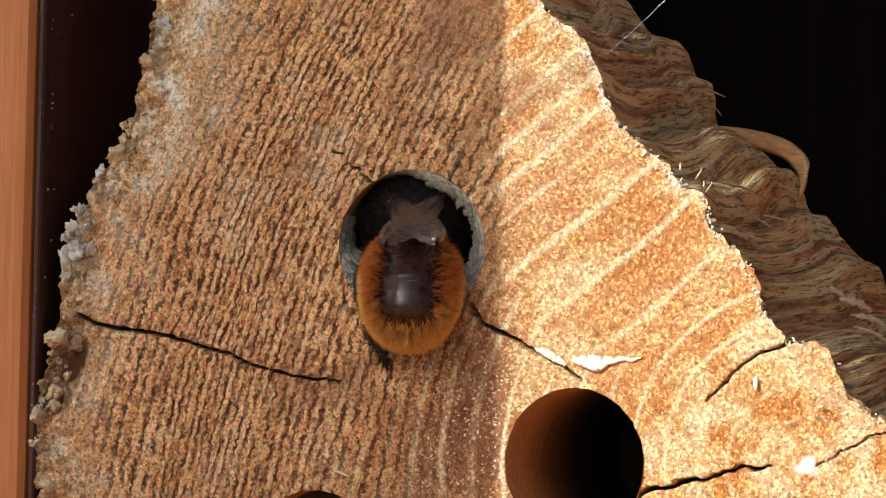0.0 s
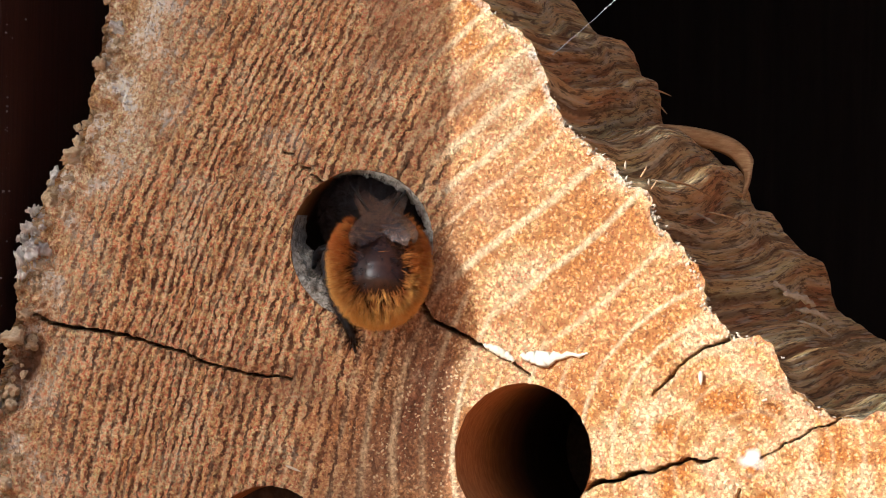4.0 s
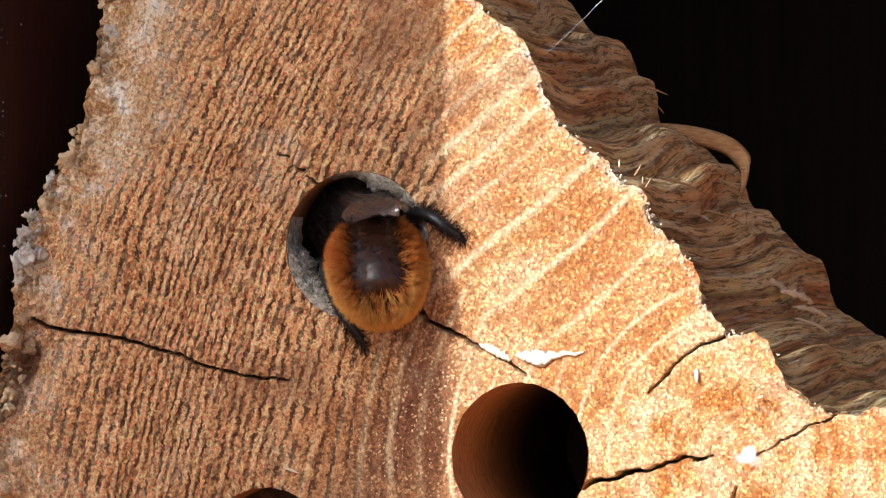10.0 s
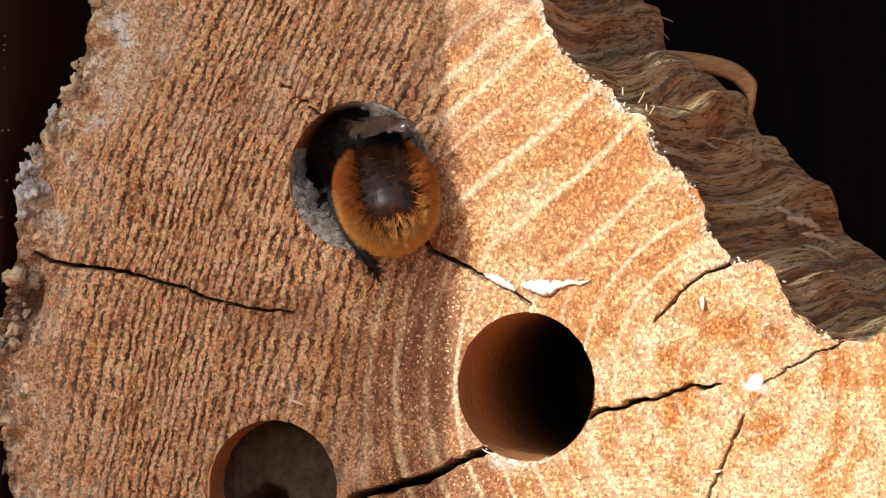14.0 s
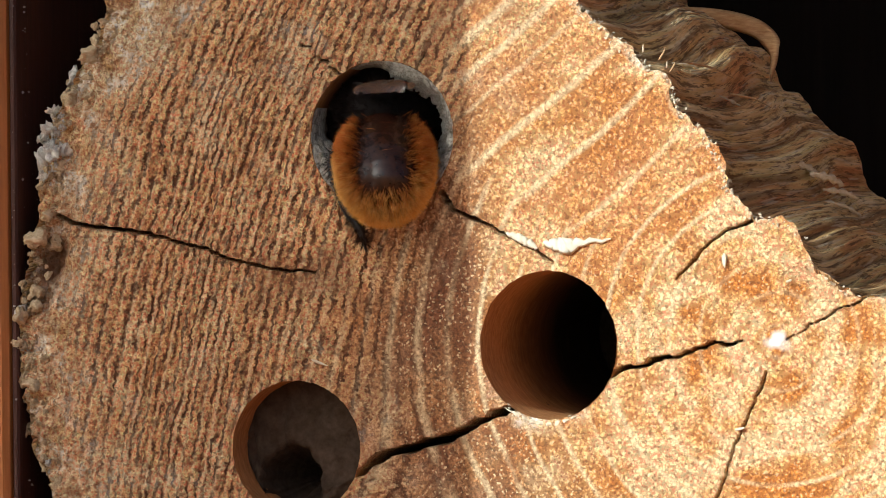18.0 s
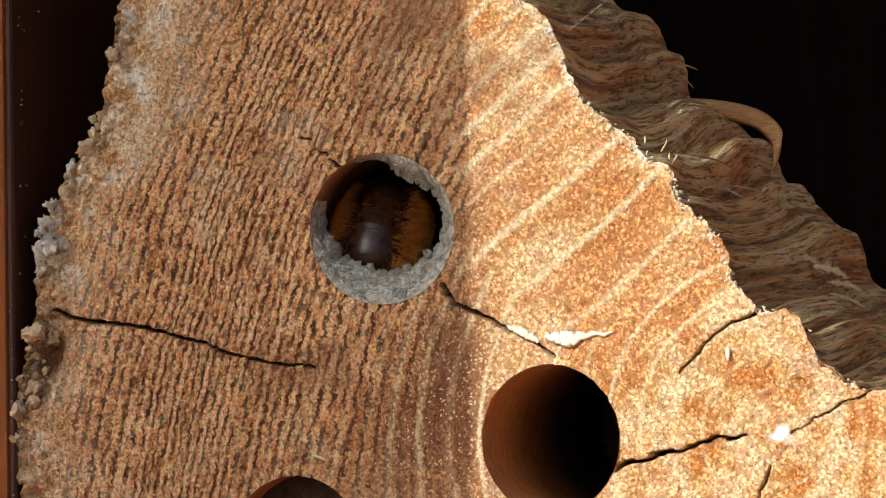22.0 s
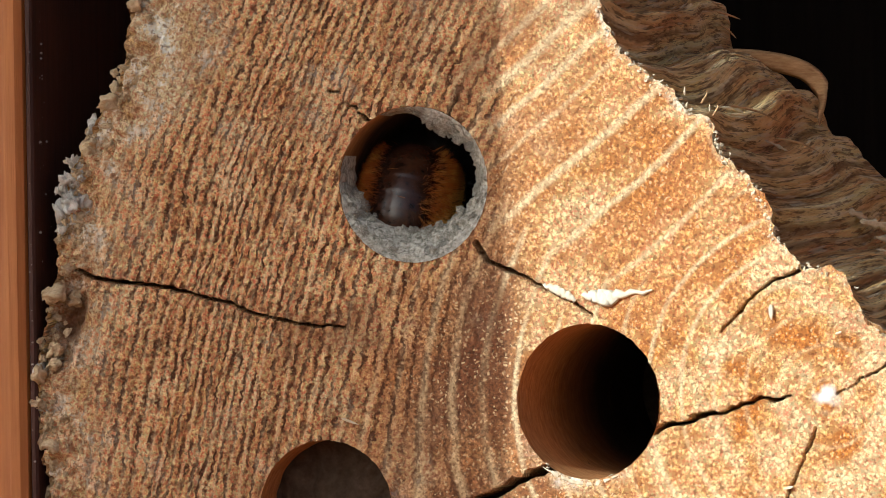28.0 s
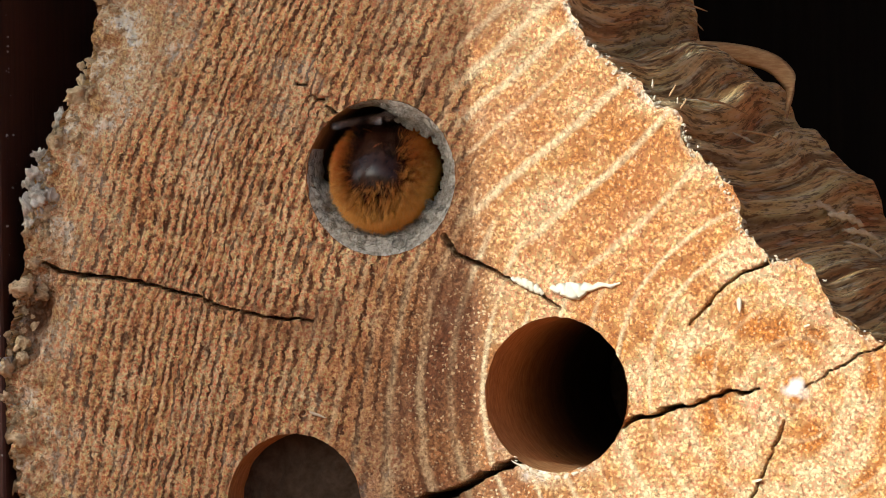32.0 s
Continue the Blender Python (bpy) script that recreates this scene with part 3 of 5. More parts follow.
    stain_and_shade = np.maximum(stain_and_shade, 0.42 * np.exp(-((u + 6) / 5.5) ** 2 - ((v + 11) / 4.5) ** 2) * np.clip(2.2 * fbm(u * 0.45, v * 0.45, 0, 47, 3) - 0.3, 0, 1))
    # purplish stain with painted shade that stops at the shadow edge
    stain_and_shade = np.maximum(stain_and_shade, 0.62 * np.exp(-((u + 2.6) / 3.0) ** 2) * np.clip((v - 3) / 6, 0, 1) * np.clip(2.6 * fbm(r * 0.9, arc * 0.25, 0, 49, 3) - 0.5, 0, 1) * np.clip((0.9 - u) / 1.5, 0, 1))
    away = np.hypot(du, dv * 1.1) + 0.5 * (vnoise(u * 3, v * 3, 0, 43) - 0.5)
    pith = np.clip(1.4 - away / 0.45, 0, 1)
    y = 0.07 * (0.5 - fbm(u * 1.8, v * 1.8, 0, 51, 3)) + 0.07 * vessel - 0.03 * ring
    y += 0.16 * (0.5 - fbm(u * 0.25, v * 0.25, 0, 53, 2)) + 0.06 * (0.5 - vnoise(u * 5.5, v * 5.5, 0, 55)) - 0.06 * pith
    crust = np.clip(1.3 - from_left / 2.8, 0, 1)
    y += crust * (0.9 * fbm(u * 1.0, v * 1.0, 0, 57, 3) - 0.2 + 0.6 * (0.5 - fbm(u * 3.2, v * 3.2, 0, 58, 2)))
    bu, bv, ru, rv = BORES[1]
    below = np.arctan2(v - bv, u - bu)
    chip = np.exp(-((below + 1.75) / 0.55) ** 2) * np.clip(1.3 - (np.hypot(u - bu, v - bv) - 3.5) / 0.8, 0, 1)
    sap = np.maximum(sap, 1.0 * chip * np.clip(2.4 * fbm(u * 2, v * 2, 0, 60, 2) - 0.2, 0, 1))
    right_edge, _ = line_distance(u, v, RIGHT[5:])
    sap = np.maximum(sap, np.clip(1.1 - right_edge / 0.45, 0, 0.9) * np.clip(2.2 * fbm(u * 1.7, v * 1.7, 0, 59, 3) - 0.5, 0, 1))
    vessel *= 0.75
    crack = np.zeros(u.shape)
    wob_u, wob_v = 0.3 * (fbm(u * 1.6, v * 1.6, 0, 61, 3) - 0.5), 0.45 * (fbm(u * 1.6, v * 1.6, 0, 63, 3) - 0.5)
    for line, w0, w1, deep in CRACKS + SMALL_CRACKS:
        d, s = line_distance(u + wob_u, v + wob_v, line)
        w = (w0 + (w1 - w0) * s) * (0.75 + 0.5 * vnoise(u * 2.2, v * 2.2, 0, 65))
        gap = np.clip((0.52 * w - d) / 0.04 + 0.6, 0, 1)
        y += 2.2 * deep * gap
        crack = np.maximum(crack, np.clip(gap * 1.3 - 0.3, 0, 1))
    # a torn, sunken patch of weathered wood near the upper edge
    hollow = np.clip(1 - np.hypot((u - 18.0) / 2.3, (v + 4.1) / 1.2), 0, 1)
    y += 0.35 * hollow ** 0.7
    stain_and_shade = np.maximum(stain_and_shade, np.clip(hollow * 0.5, 0, 0.12))
    # a brown socket in the bark below the end of the long crack
    socket = np.clip(1.25 * np.exp(-((u + 22.5 - 0.25 * (v + 3)) / 0.85) ** 2 - ((v + 2.9) / 1.7) ** 2) + 0.5 * (fbm(u * 1.5, v * 1.5, 0, 68, 3) - 0.5), 0, 1) * np.clip((-20.6 - u) / 0.8, 0, 1)
    y += 1.1 * socket
    stain_and_shade = np.maximum(stain_and_shade, 0.95 * socket)
    me = quick_mesh("cut_face", np.stack([u, y, v], 1), faces, END_GRAIN)
    # colour zones switch at the shadow edge, painting lit and shaded wood apart
    for key, values in (("ring", ring), ("vessel", vessel), ("crack", crack), ("course", 1.7 * r + 0.045 * np.clip(r - 22, 0, 10) ** 2), ("outer", np.clip((r0 - 13.5) / 7.5, 0, 1) * np.clip(2 * side - 0.85, 0, 1) * np.clip(0.35 + from_left / 5, 0, 1) * (1 - 0.8 * np.clip((u + 0.4) / 1.4, 0, 1))), ("blush", fbm(r * 0.55, arc * 0.28, 0, 37, 3) * 0.65 + fbm(u * 0.9, v * 0.9, 0, 39, 3) * 0.35 - 0.08 * np.clip(1.3 - r0 / 10, 0, 1) + 0.05 * np.clip((deg - 38) / 12, 0, 1) * np.clip((95 - deg) / 15, 0, 1) + 0.045 * np.clip((v - 8) / 5, 0, 1) * np.clip((u + 1) / 2, 0, 1)), ("sap", sap), ("stain_and_shade", stain_and_shade), ("pith", pith), ("ruddy", np.exp(-((r0 - 17.3) / 4.0) ** 2) * np.clip(1.6 * fbm(u * 0.3, v * 0.3, 0, 69, 2) + 0.1, 0, 1) * np.clip((2 - v) / 5, 0.35, 1) * np.clip(1 - (u - 0.2) / 1.5 * np.clip((v + 9) / 4, 0, 1), 0.15, 1)), ("heart_and_lit", np.clip(np.maximum(1.35 - r0 / 17.0, 0.85 * np.clip((u + 1.4) / 2, 0, 1)) + 0.8 * (fbm(u * 0.2, v * 0.2, 0, 67, 2) - 0.5), 0, 1))):
        attribute(me, key, values)
    part("cut_face", me, log_section, "sawn end grain with growth rings and cracks")


def build_mantle():
    depth = LOG_DEPTH * np.linspace(0, 1, 170) ** 1.2
    n = len(OUTLINE)
    s = length_along
    S, Y = np.meshgrid(s, depth)
    V = np.broadcast_to(OUTLINE[:, 1], S.shape)
    fade = np.clip(Y / 2.0, 0, 1)
    # the fibres sag below the sawn edge and rise again towards the far end
    sag = (0.55 + 0.75 * np.clip((V - 1) / 6, 0, 1)) * np.sin(np.pi * np.clip(Y / 25, 0, 1) ** 0.72)
    sway = sag + (0.14 * np.sin(Y * 0.36 + 0.3 * S) + 0.7 * (fbm(S * 0.1, Y * 0.06, 0, 72, 2) - 0.5)) * np.clip(Y / 5, 0, 1)
    along = S + sway
    course = 0.31 * along + 0.55 * (fbm(along * 0.15, 0 * Y, 0, 73, 2) - 0.5)
    fine_course = 1.25 * along + 0.8 * (fbm(along * 0.5, Y * 0.05, 0, 74, 2) - 0.5)
    step, small = course % 1, fine_course % 1
    shape = np.minimum(step / 0.7, (1 - step) / 0.3)
    shape = shape * shape * (3 - 2 * shape)
    thread = np.clip((fbm(along * 3.4, Y * 0.04, 0, 87, 3) - 0.54) * 6, 0, 1)
    high = 0.35 + 0.65 * np.clip((V - 1) / 5, 0, 1)
    far = 1 - 0.75 * np.clip((Y - 8) / 16, 0, 1)
    out = 1.15 * high * (1 - 0.5 * np.clip((Y - 14) / 10, 0, 1)) * (shape - 0.62) * fade + 0.2 * far * (np.minimum(small / 0.75, (1 - small) / 0.25) - 0.5) * fade
    out += 1.2 * np.exp(-((V - 7.9) / 1.5) ** 2) * np.clip((Y - 6) / 10, 0, 1)
    out += 0.7 * np.clip((3 - V) / 4, 0, 1) * np.clip((Y - 4) / 10, 0, 1)
    out += 0.95 * np.exp(-((V - 2.6) / 2.4) ** 2) * np.clip((Y - 8) / 10, 0, 1)
    out += 1.3 * (fbm(S * 0.16, Y * 0.05, 0, 75, 2) - 0.5) * fade
    out += 0.2 * (0.5 + 0.5 * far) * (fbm(along * 3.2, Y * 0.2, 0, 77, 3) - 0.5) * np.clip(Y / 0.5, 0, 1) - 0.1 * np.clip(Y / 0.3, 0, 1)
    out -= 0.1 * far * thread * np.clip(Y / 0.5, 0, 1)
    out -= 0.25 * np.clip((Y - LOG_DEPTH + 2) / 2, 0, 1) ** 2
    rust = np.clip(1.3 - np.abs(step - 0.9) / 0.16, 0, 1) * np.clip(3.2 * fbm(along * 0.35, Y * 0.09, 0, 89, 3) - 1.0, 0, 1)
    reach = (24.4 + 6.4 * np.clip((8.0 - OUTLINE[:, 1]) / 12.0, 0, 1)) / LOG_DEPTH
    near = np.clip(1 - Y / 5, 0, 1)
    x = near * OUTLINE[None, :, 0] + (1 - near) * BACK_OUTLINE[None, :, 0] + OUTWARD_BROAD[None, :, 0] * out
    z = near * OUTLINE[None, :, 1] + (1 - near) * BACK_OUTLINE[None, :, 1] + OUTWARD_BROAD[None, :, 1] * out
    y = Y + (2.4 * (fbm(S * 0.2, 0 * Y, 0, 83, 2) - 0.5) + 0.12 * (fbm(S * 3.5, 0 * Y, 0, 85, 2) - 0.5)) * np.clip((Y - 20) / 12, 0, 1)
    verts = np.stack([x, y * reach, z], -1).reshape(-1, 3)
    me = quick_mesh("mantle", verts, patch_faces(len(depth), n, close=True)[:, ::-1], SPLIT)
    attribute(me, "layer", np.clip(0.7 * step + 0.3 * small, 0, 1).ravel())
    attribute(me, "fibre", thread.ravel())
    attribute(me, "rust", rust.ravel())
    attribute(me, "across", along.ravel())
    attribute(me, "into", Y.ravel())
    part("mantle", me, log_section, "split side of the log with torn wavy fibres")
    last = verts[-n:]
    fan = np.vstack([last, last.mean(0)])
    tri = np.stack([np.arange(n), (np.arange(n) + 1) % n, np.full(n, n)], 1)
    me = quick_mesh("back_face", fan, tri, SPLIT)
    attribute(me, "layer", np.full(n + 1, 0.4))
    attribute(me, "fibre", np.zeros(n + 1))
    attribute(me, "rust", np.zeros(n + 1))
    attribute(me, "across", fan[:, 0])
    attribute(me, "into", fan[:, 2])
    part("back_face", me, log_section)


def build_bores():
    a = np.linspace(0, 2 * np.pi, 128, endpoint=False)
    for k, (bu, bv, ru, rv) in enumerate(BORES):
        depth = 22.0 * np.linspace(0, 1, 70) ** 1.6
        A, Y = np.meshgrid(a, depth)
        j = 0.05 * (fbm(np.cos(A) * 3, np.sin(A) * 3, Y * 0.5, 91 + k, 3) - 0.5) * np.clip(Y / 0.3, 0, 1) + 0.012 * np.sin(Y * 14 + A) + rim(k, A) * np.clip(1 - Y / 0.8, 0, 1)
        x, z = bu + (ru + j) * np.cos(A), bv + (rv + j) * np.sin(A)
        verts = np.stack([x, Y - 0.03, z], -1).reshape(-1, 3)
        verts = np.vstack([verts, [bu, 22.0, bv]])
        n = len(a)
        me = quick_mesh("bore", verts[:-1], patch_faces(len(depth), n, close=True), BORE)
        # depths between which shade is painted into the wall colour
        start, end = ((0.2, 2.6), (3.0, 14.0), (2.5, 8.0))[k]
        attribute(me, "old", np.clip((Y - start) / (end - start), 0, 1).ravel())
        part("bore", me, log_section, "nest hole with shade painted into its wall" if k == 0 else "drilled hole with smooth brown wooden wall")
        tri = np.stack([np.arange(n), (np.arange(n) + 1) % n, np.full(n, n)], 1)
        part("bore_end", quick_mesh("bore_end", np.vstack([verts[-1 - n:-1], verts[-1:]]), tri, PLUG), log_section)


def build_mud():
    """A funnel of mud in the nest hole, thick below and thin at the upper left."""
    bu, bv, ru, rv = BORES[0]
    a = np.linspace(0, 2 * np.pi, 260, endpoint=False)
    c, s = np.cos(a), np.sin(a)
    jag = 0.5 * (fbm(c * 6, s * 6, 0, 101, 3) - 0.5) * (1 - 0.65 * np.clip(0.4 + np.cos(a - radians(35)), 0, 1))
    inner_u, inner_v = bu - 0.32 + (3.12 + jag) * c, bv + 0.62 + (2.7 + jag) * s
    open_part = np.exp(-((np.angle(np.exp(1j * (a - radians(138))))) / 0.84) ** 4.0)
    limit = np.hypot(inner_u - bu, inner_v - bv)
    keep = np.minimum(limit, 3.7)
    keep = keep - 0.6 * np.exp(-((a - radians(62)) / 0.55) ** 2)
    keep = keep + (3.73 - keep) * open_part
    ang = np.arctan2(inner_v - bv, inner_u - bu)
    rows = []
    for k in range(16):
        t = k / 15
        r = 3.74 + (keep - 3.74) * np.clip(t / 0.72, 0, 1) ** 0.9 + 0.3 * np.clip((t - 0.72) / 0.28, 0, 1)
        y = 0.03 + 1.7 * np.clip(t / 0.72, 0, 1) ** 1.3 + 1.6 * np.clip((t - 0.72) / 0.28, 0, 1)
        lump = 0.8 * (fbm(np.cos(ang) * 7.5, np.sin(ang) * 7.5, t * 7, 103, 3) - 0.5) * min(1, t * 5)
        pits = 0.25 * np.clip(fbm(np.cos(ang) * 7, np.sin(ang) * 7, t * 6, 105, 2) * 4 - 2.5, 0, 1)
        rows.append(np.stack([bu + np.minimum(r, 3.78) * np.cos(ang), np.broadcast_to(y, ang.shape) + lump + pits, bv + np.minimum(r, 3.78) * np.sin(ang)], 1))
    there = np.roll(np.arange(len(a)), -int(len(a) * 138 / 360))
    there = there[open_part[there] < 0.93]
    verts = np.concatenate([row[there] for row in rows])
    part("mud_collar", quick_mesh("mud_collar", verts, patch_faces(16, len(there))[:, ::-1], MUD), log_section, "grey dried mud lining the nest hole")
    pellets = [lump_mesh("mud_pellet", MUD, 30 + k, 1.0, 0.4, (1, 1, 1), 2) for k in range(3)]
    rng = random.Random(6)
    for i in list(range(0, len(a), 6)):
        if open_part[i] < 0.25:
            ob = part("mud_pellet", rng.choice(pellets), log_section)
            size = rng.uniform(0.1, 0.26)
            ob.matrix_basis = pose((bu + (keep[i] + 0.1) * math.cos(ang[i])) * MM, rng.uniform(1.1, 2.0) * MM, (bv + (keep[i] + 0.1) * math.sin(ang[i])) * MM, rng.uniform(0, 360), rng.uniform(0, 360)) @ Matrix.Diagonal((size, size, size, 1))
    for i in range(0, len(a), 3):
        if open_part[i] < 0.2 and keep[i] < 3.5:
            f = rng.uniform(0.1, 1.0)
            ob = part("mud_pellet", rng.choice(pellets), log_section)
            size = rng.uniform(0.14, 0.3)
            r = 3.6 + (keep[i] - 3.6) * f
            ob.matrix_basis = pose((bu + r * math.cos(ang[i])) * MM, (0.2 + 1.6 * f ** 1.3) * MM, (bv + r * math.sin(ang[i])) * MM, rng.uniform(0, 360), rng.uniform(0, 360)) @ Matrix.Diagonal((size, size, size, 1))
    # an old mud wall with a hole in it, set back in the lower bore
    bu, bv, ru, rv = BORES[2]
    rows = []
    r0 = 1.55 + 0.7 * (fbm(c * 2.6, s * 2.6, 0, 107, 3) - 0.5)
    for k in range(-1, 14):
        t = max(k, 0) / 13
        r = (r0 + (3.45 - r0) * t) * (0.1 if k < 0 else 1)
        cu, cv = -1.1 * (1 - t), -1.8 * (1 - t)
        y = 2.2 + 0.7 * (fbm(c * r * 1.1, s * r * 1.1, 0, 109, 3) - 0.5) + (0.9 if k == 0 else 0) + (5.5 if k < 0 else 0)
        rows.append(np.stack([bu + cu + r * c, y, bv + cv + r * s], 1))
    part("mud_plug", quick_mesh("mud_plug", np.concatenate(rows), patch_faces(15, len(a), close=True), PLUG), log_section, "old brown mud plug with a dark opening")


def strip_mesh(name, points, widths, thick, material, side):
    """A rounded fibre or splinter along a line of points."""
    p = np.array(points, float)
    t = np.gradient(p, axis=0)
    t /= np.linalg.norm(t, axis=1)[:, None] + 1e-9
    side = np.array(side, float)
    b = np.cross(t, side)
    b /= np.linalg.norm(b, axis=1)[:, None] + 1e-9
    w = np.asarray(widths, float)[:, None]
    ring = []
    for k in range(6):
        a = k * np.pi / 3
        ring.append(p + w * np.cos(a) * np.cross(b, t) + np.minimum(w, thick) * np.sin(a) * b)
    verts = np.stack(ring, 1).reshape(-1, 3)
    return quick_mesh(name, verts, patch_faces(len(p), 6, close=True), material)


def bent(points, n=14):
    """A smooth curve through a few points."""
    p = np.array(points, float)
    t = np.linspace(0, len(p) - 1, n)
    i = np.clip(t.astype(int), 0, len(p) - 2)
    f = (t - i)[:, None]
    q = [np.clip(i + k, 0, len(p) - 1) for k in (-1, 0, 1, 2)]
    p0, p1, p2, p3 = [p[k] for k in q]
    return 0.5 * (2 * p1 + (p2 - p0) * f + (2 * p0 - 5 * p1 + 4 * p2 - p3) * f ** 2 + (3 * p1 - p0 - 3 * p2 + p3) * f ** 3)


def build_scraps():
    """Crumbs of bark, splinters and pale flakes on the log."""
    rng = random.Random(4)
    lumps = [lump_mesh("bark_flake", BARK, k, 1.0, 0.55, (1, 0.8, 1), 3) for k in range(6)]
    chalky = [lump_mesh("bark_flake", CHALK, 30 + k, 1.0, 0.6, (1, 0.8, 1), 3) for k in range(4)]
    edge_x = lambda z: np.interp(z, [p[1] for p in LEFT[::-1]], [p[0] for p in LEFT[::-1]])
    zs = [rng.uniform(-14.5, 16) for _ in range(130)] + [rng.gauss(3.6, 1.6) for _ in range(170)] + [rng.gauss(-7, 2.5) for _ in range(30)]
    for z in zs:
        whitish = rng.random() < 0.12 + 0.75 * math.exp(-((z - 3.8) / 2.0) ** 2)
        ob = part("bark_flake", rng.choice(chalky if whitish else lumps), log_section, "weathered whitish crumb of bark" if whitish else "")
        size = (0.1 if whitish else 0.08) + 0.34 * rng.random() ** 2
        ob.matrix_basis = pose((edge_x(z) + rng.gauss(0.15, 0.35)) * MM, rng.uniform(-0.1, 1.8) * MM, z * MM, rng.uniform(0, 360), rng.uniform(0, 360), rng.uniform(0, 360)) @ Matrix.Diagonal((size, size, size * rng.uniform(0.6, 1.6), 1))
    for _ in range(170):
        z = rng.uniform(-14.5, 14)
        ob = part("bark_flake", rng.choice(lumps), log_section)
        size = rng.uniform(0.06, 0.18)
        ob.matrix_basis = pose((edge_x(z) + abs(rng.gauss(0.2, 0.6))) * MM, rng.uniform(0.0, 0.5) * MM, z * MM, rng.uniform(0, 360), rng.uniform(0, 360), rng.uniform(0, 360)) @ Matrix.Diagonal((size, size, size * rng.uniform(0.6, 1.6), 1))
    rims = [lump_mesh("rim_crumb", CREAM, 50 + k, 1.0, 0.5, (1, 1, 1), 2) for k in range(4)]
    for _ in range(14):
        g = radians(rng.choice((rng.gauss(-105, 22), rng.uniform(-190, -60))))
        off = rng.gauss(0.12, 0.12)
        ob = part("rim_crumb", rng.choice(rims), log_section)
        size = rng.uniform(0.03, 0.08)
        ob.matrix_basis = pose((4.1 + (3.5 + off) * math.cos(g)) * MM, rng.uniform(-0.05, 0.12) * MM, (-7.08 + (3.68 + off) * math.sin(g)) * MM, rng.uniform(0, 360), -math.degrees(g), 0) @ Matrix.Diagonal((size * 0.6, size, size * rng.uniform(1, 2.2), 1))
    crumbs = [lump_mesh("edge_crumb", PALE, 10 + k, 1.0, 0.5, (1, 1, 1), 1) for k in range(4)]
    fwd = RIGHT[6:-2]
    for _ in range(420):
        k = min(len(fwd) - 2, max(0, int(rng.gauss(11, 4))))
        f = rng.random()
        x, z = [fwd[k][i] + f * (fwd[k + 1][i] - fwd[k][i]) for i in (0, 1)]
        ob = part("edge_crumb", rng.choice(crumbs), log_section)
        size = rng.uniform(0.03, 0.1)
        ob.matrix_basis = pose((x + rng.gauss(-0.13, 0.11)) * MM, rng.uniform(-0.12, 0.5) * MM, (z + rng.gauss(-0.13, 0.11)) * MM, rng.uniform(0, 360), rng.uniform(0, 360), 0) @ Matrix.Diagonal((size, size, size * rng.uniform(0.7, 2.2), 1))
    for lo, hi, off, w in ((-128, -96, 0.2, 0.13), (-104, -66, 0.16, 0.15)):
        g = np.radians(np.linspace(lo, hi, 24))
        wave = off + 0.05 * np.sin(g * 9 + lo)
        p = np.stack([4.1 + (3.5 + wave) * np.cos(g), -0.03 + 0.05 * np.sin(g * 53), -7.08 + (3.68 + wave) * np.sin(g)], 1)
        width = w * np.sin(np.linspace(0.08, np.pi - 0.08, 24)) * (0.8 + 0.2 * np.sin(g * 23 + lo))
        part("rim_flake", strip_mesh("rim_flake", p, width, 0.03, PALE, (0, 0, 1) if lo > -130 else (1, 0, 0)), log_section, "pale torn fibres on the hole's rim")
    # two flat pale flakes beside the crack
    for line, w in (([(3.95, -0.1, -2.05), (4.6, -0.16, -2.1), (5.2, -0.18, -2.2), (6.0, -0.15, -2.0), (7.35, -0.08, -1.9)], [0.1, 0.32, 0.42, 0.16, 0.05]),
                    ([(2.0, -0.06, -1.55), (2.6, -0.1, -1.75), (3.2, -0.1, -2.05), (3.6, -0.05, -2.3)], [0.06, 0.2, 0.2, 0.05])):
        p = bent(line, 22)
        p[:, 2] += 0.07 * np.sin(np.arange(22) * 1.9)
        w = np.interp(np.linspace(0, 1, 22), np.linspace(0, 1, len(w)), w) * (1 + 0.18 * np.sin(np.arange(22) * 2.7))
        flake = new("wood_flake", strip_mesh("wood_flake", p, w, 0.1, CREAM, (0.2, 0, 1)))
        tagged(flake, "pale cream wood flake stuck on the sawn face", "wood flake", "flakes beside the crack")
    for (x, z), (dx, dz), w in (((13.1, -2.6), (0.05, -0.7), 0.13), ((10.3, 6.5), (0.05, 0.35), 0.05), ((9.1, 7.3), (0.05, 0.4), 0.06), ((16.2, -4.0), (0.3, 0.1), 0.1), ((13.6, -11.2), (0.5, 0.1), 0.15), ((-8.2, -7.8), (0.9, -0.3), 0.07)):
        p = [(x + dx * k / 5, -0.12 - 0.03 * k, z + dz * k / 5) for k in range(6)]
        part("small_splinter", strip_mesh("small_splinter", p, [0.4 * w, w, w, 0.9 * w, 0.6 * w, 0.1 * w], 0.06, PALE, (1, 0, 0.3)), log_section)
    # short torn fibres that stand off the far edge of the split side
    for base, tip in (((4.6, 20.5, 12.3), (5.7, 23.5, 11.9)), ((4.9, 21.5, 11.7), (5.6, 23.0, 10.9)), ((4.4, 20.5, 12.6), (5.1, 22.5, 12.6)), ((12.0, 22.5, 2.7), (13.0, 24.0, 3.5))):
        p = bent([base, tuple((b + t) / 2 + 0.06 for b, t in zip(base, tip)), tip], 7)
        part("torn_fibre", strip_mesh("torn_fibre", p, [0.07, 0.08, 0.07, 0.06, 0.05, 0.035, 0.01], 0.04, FIBRE, (0, 0, 1)), log_section)
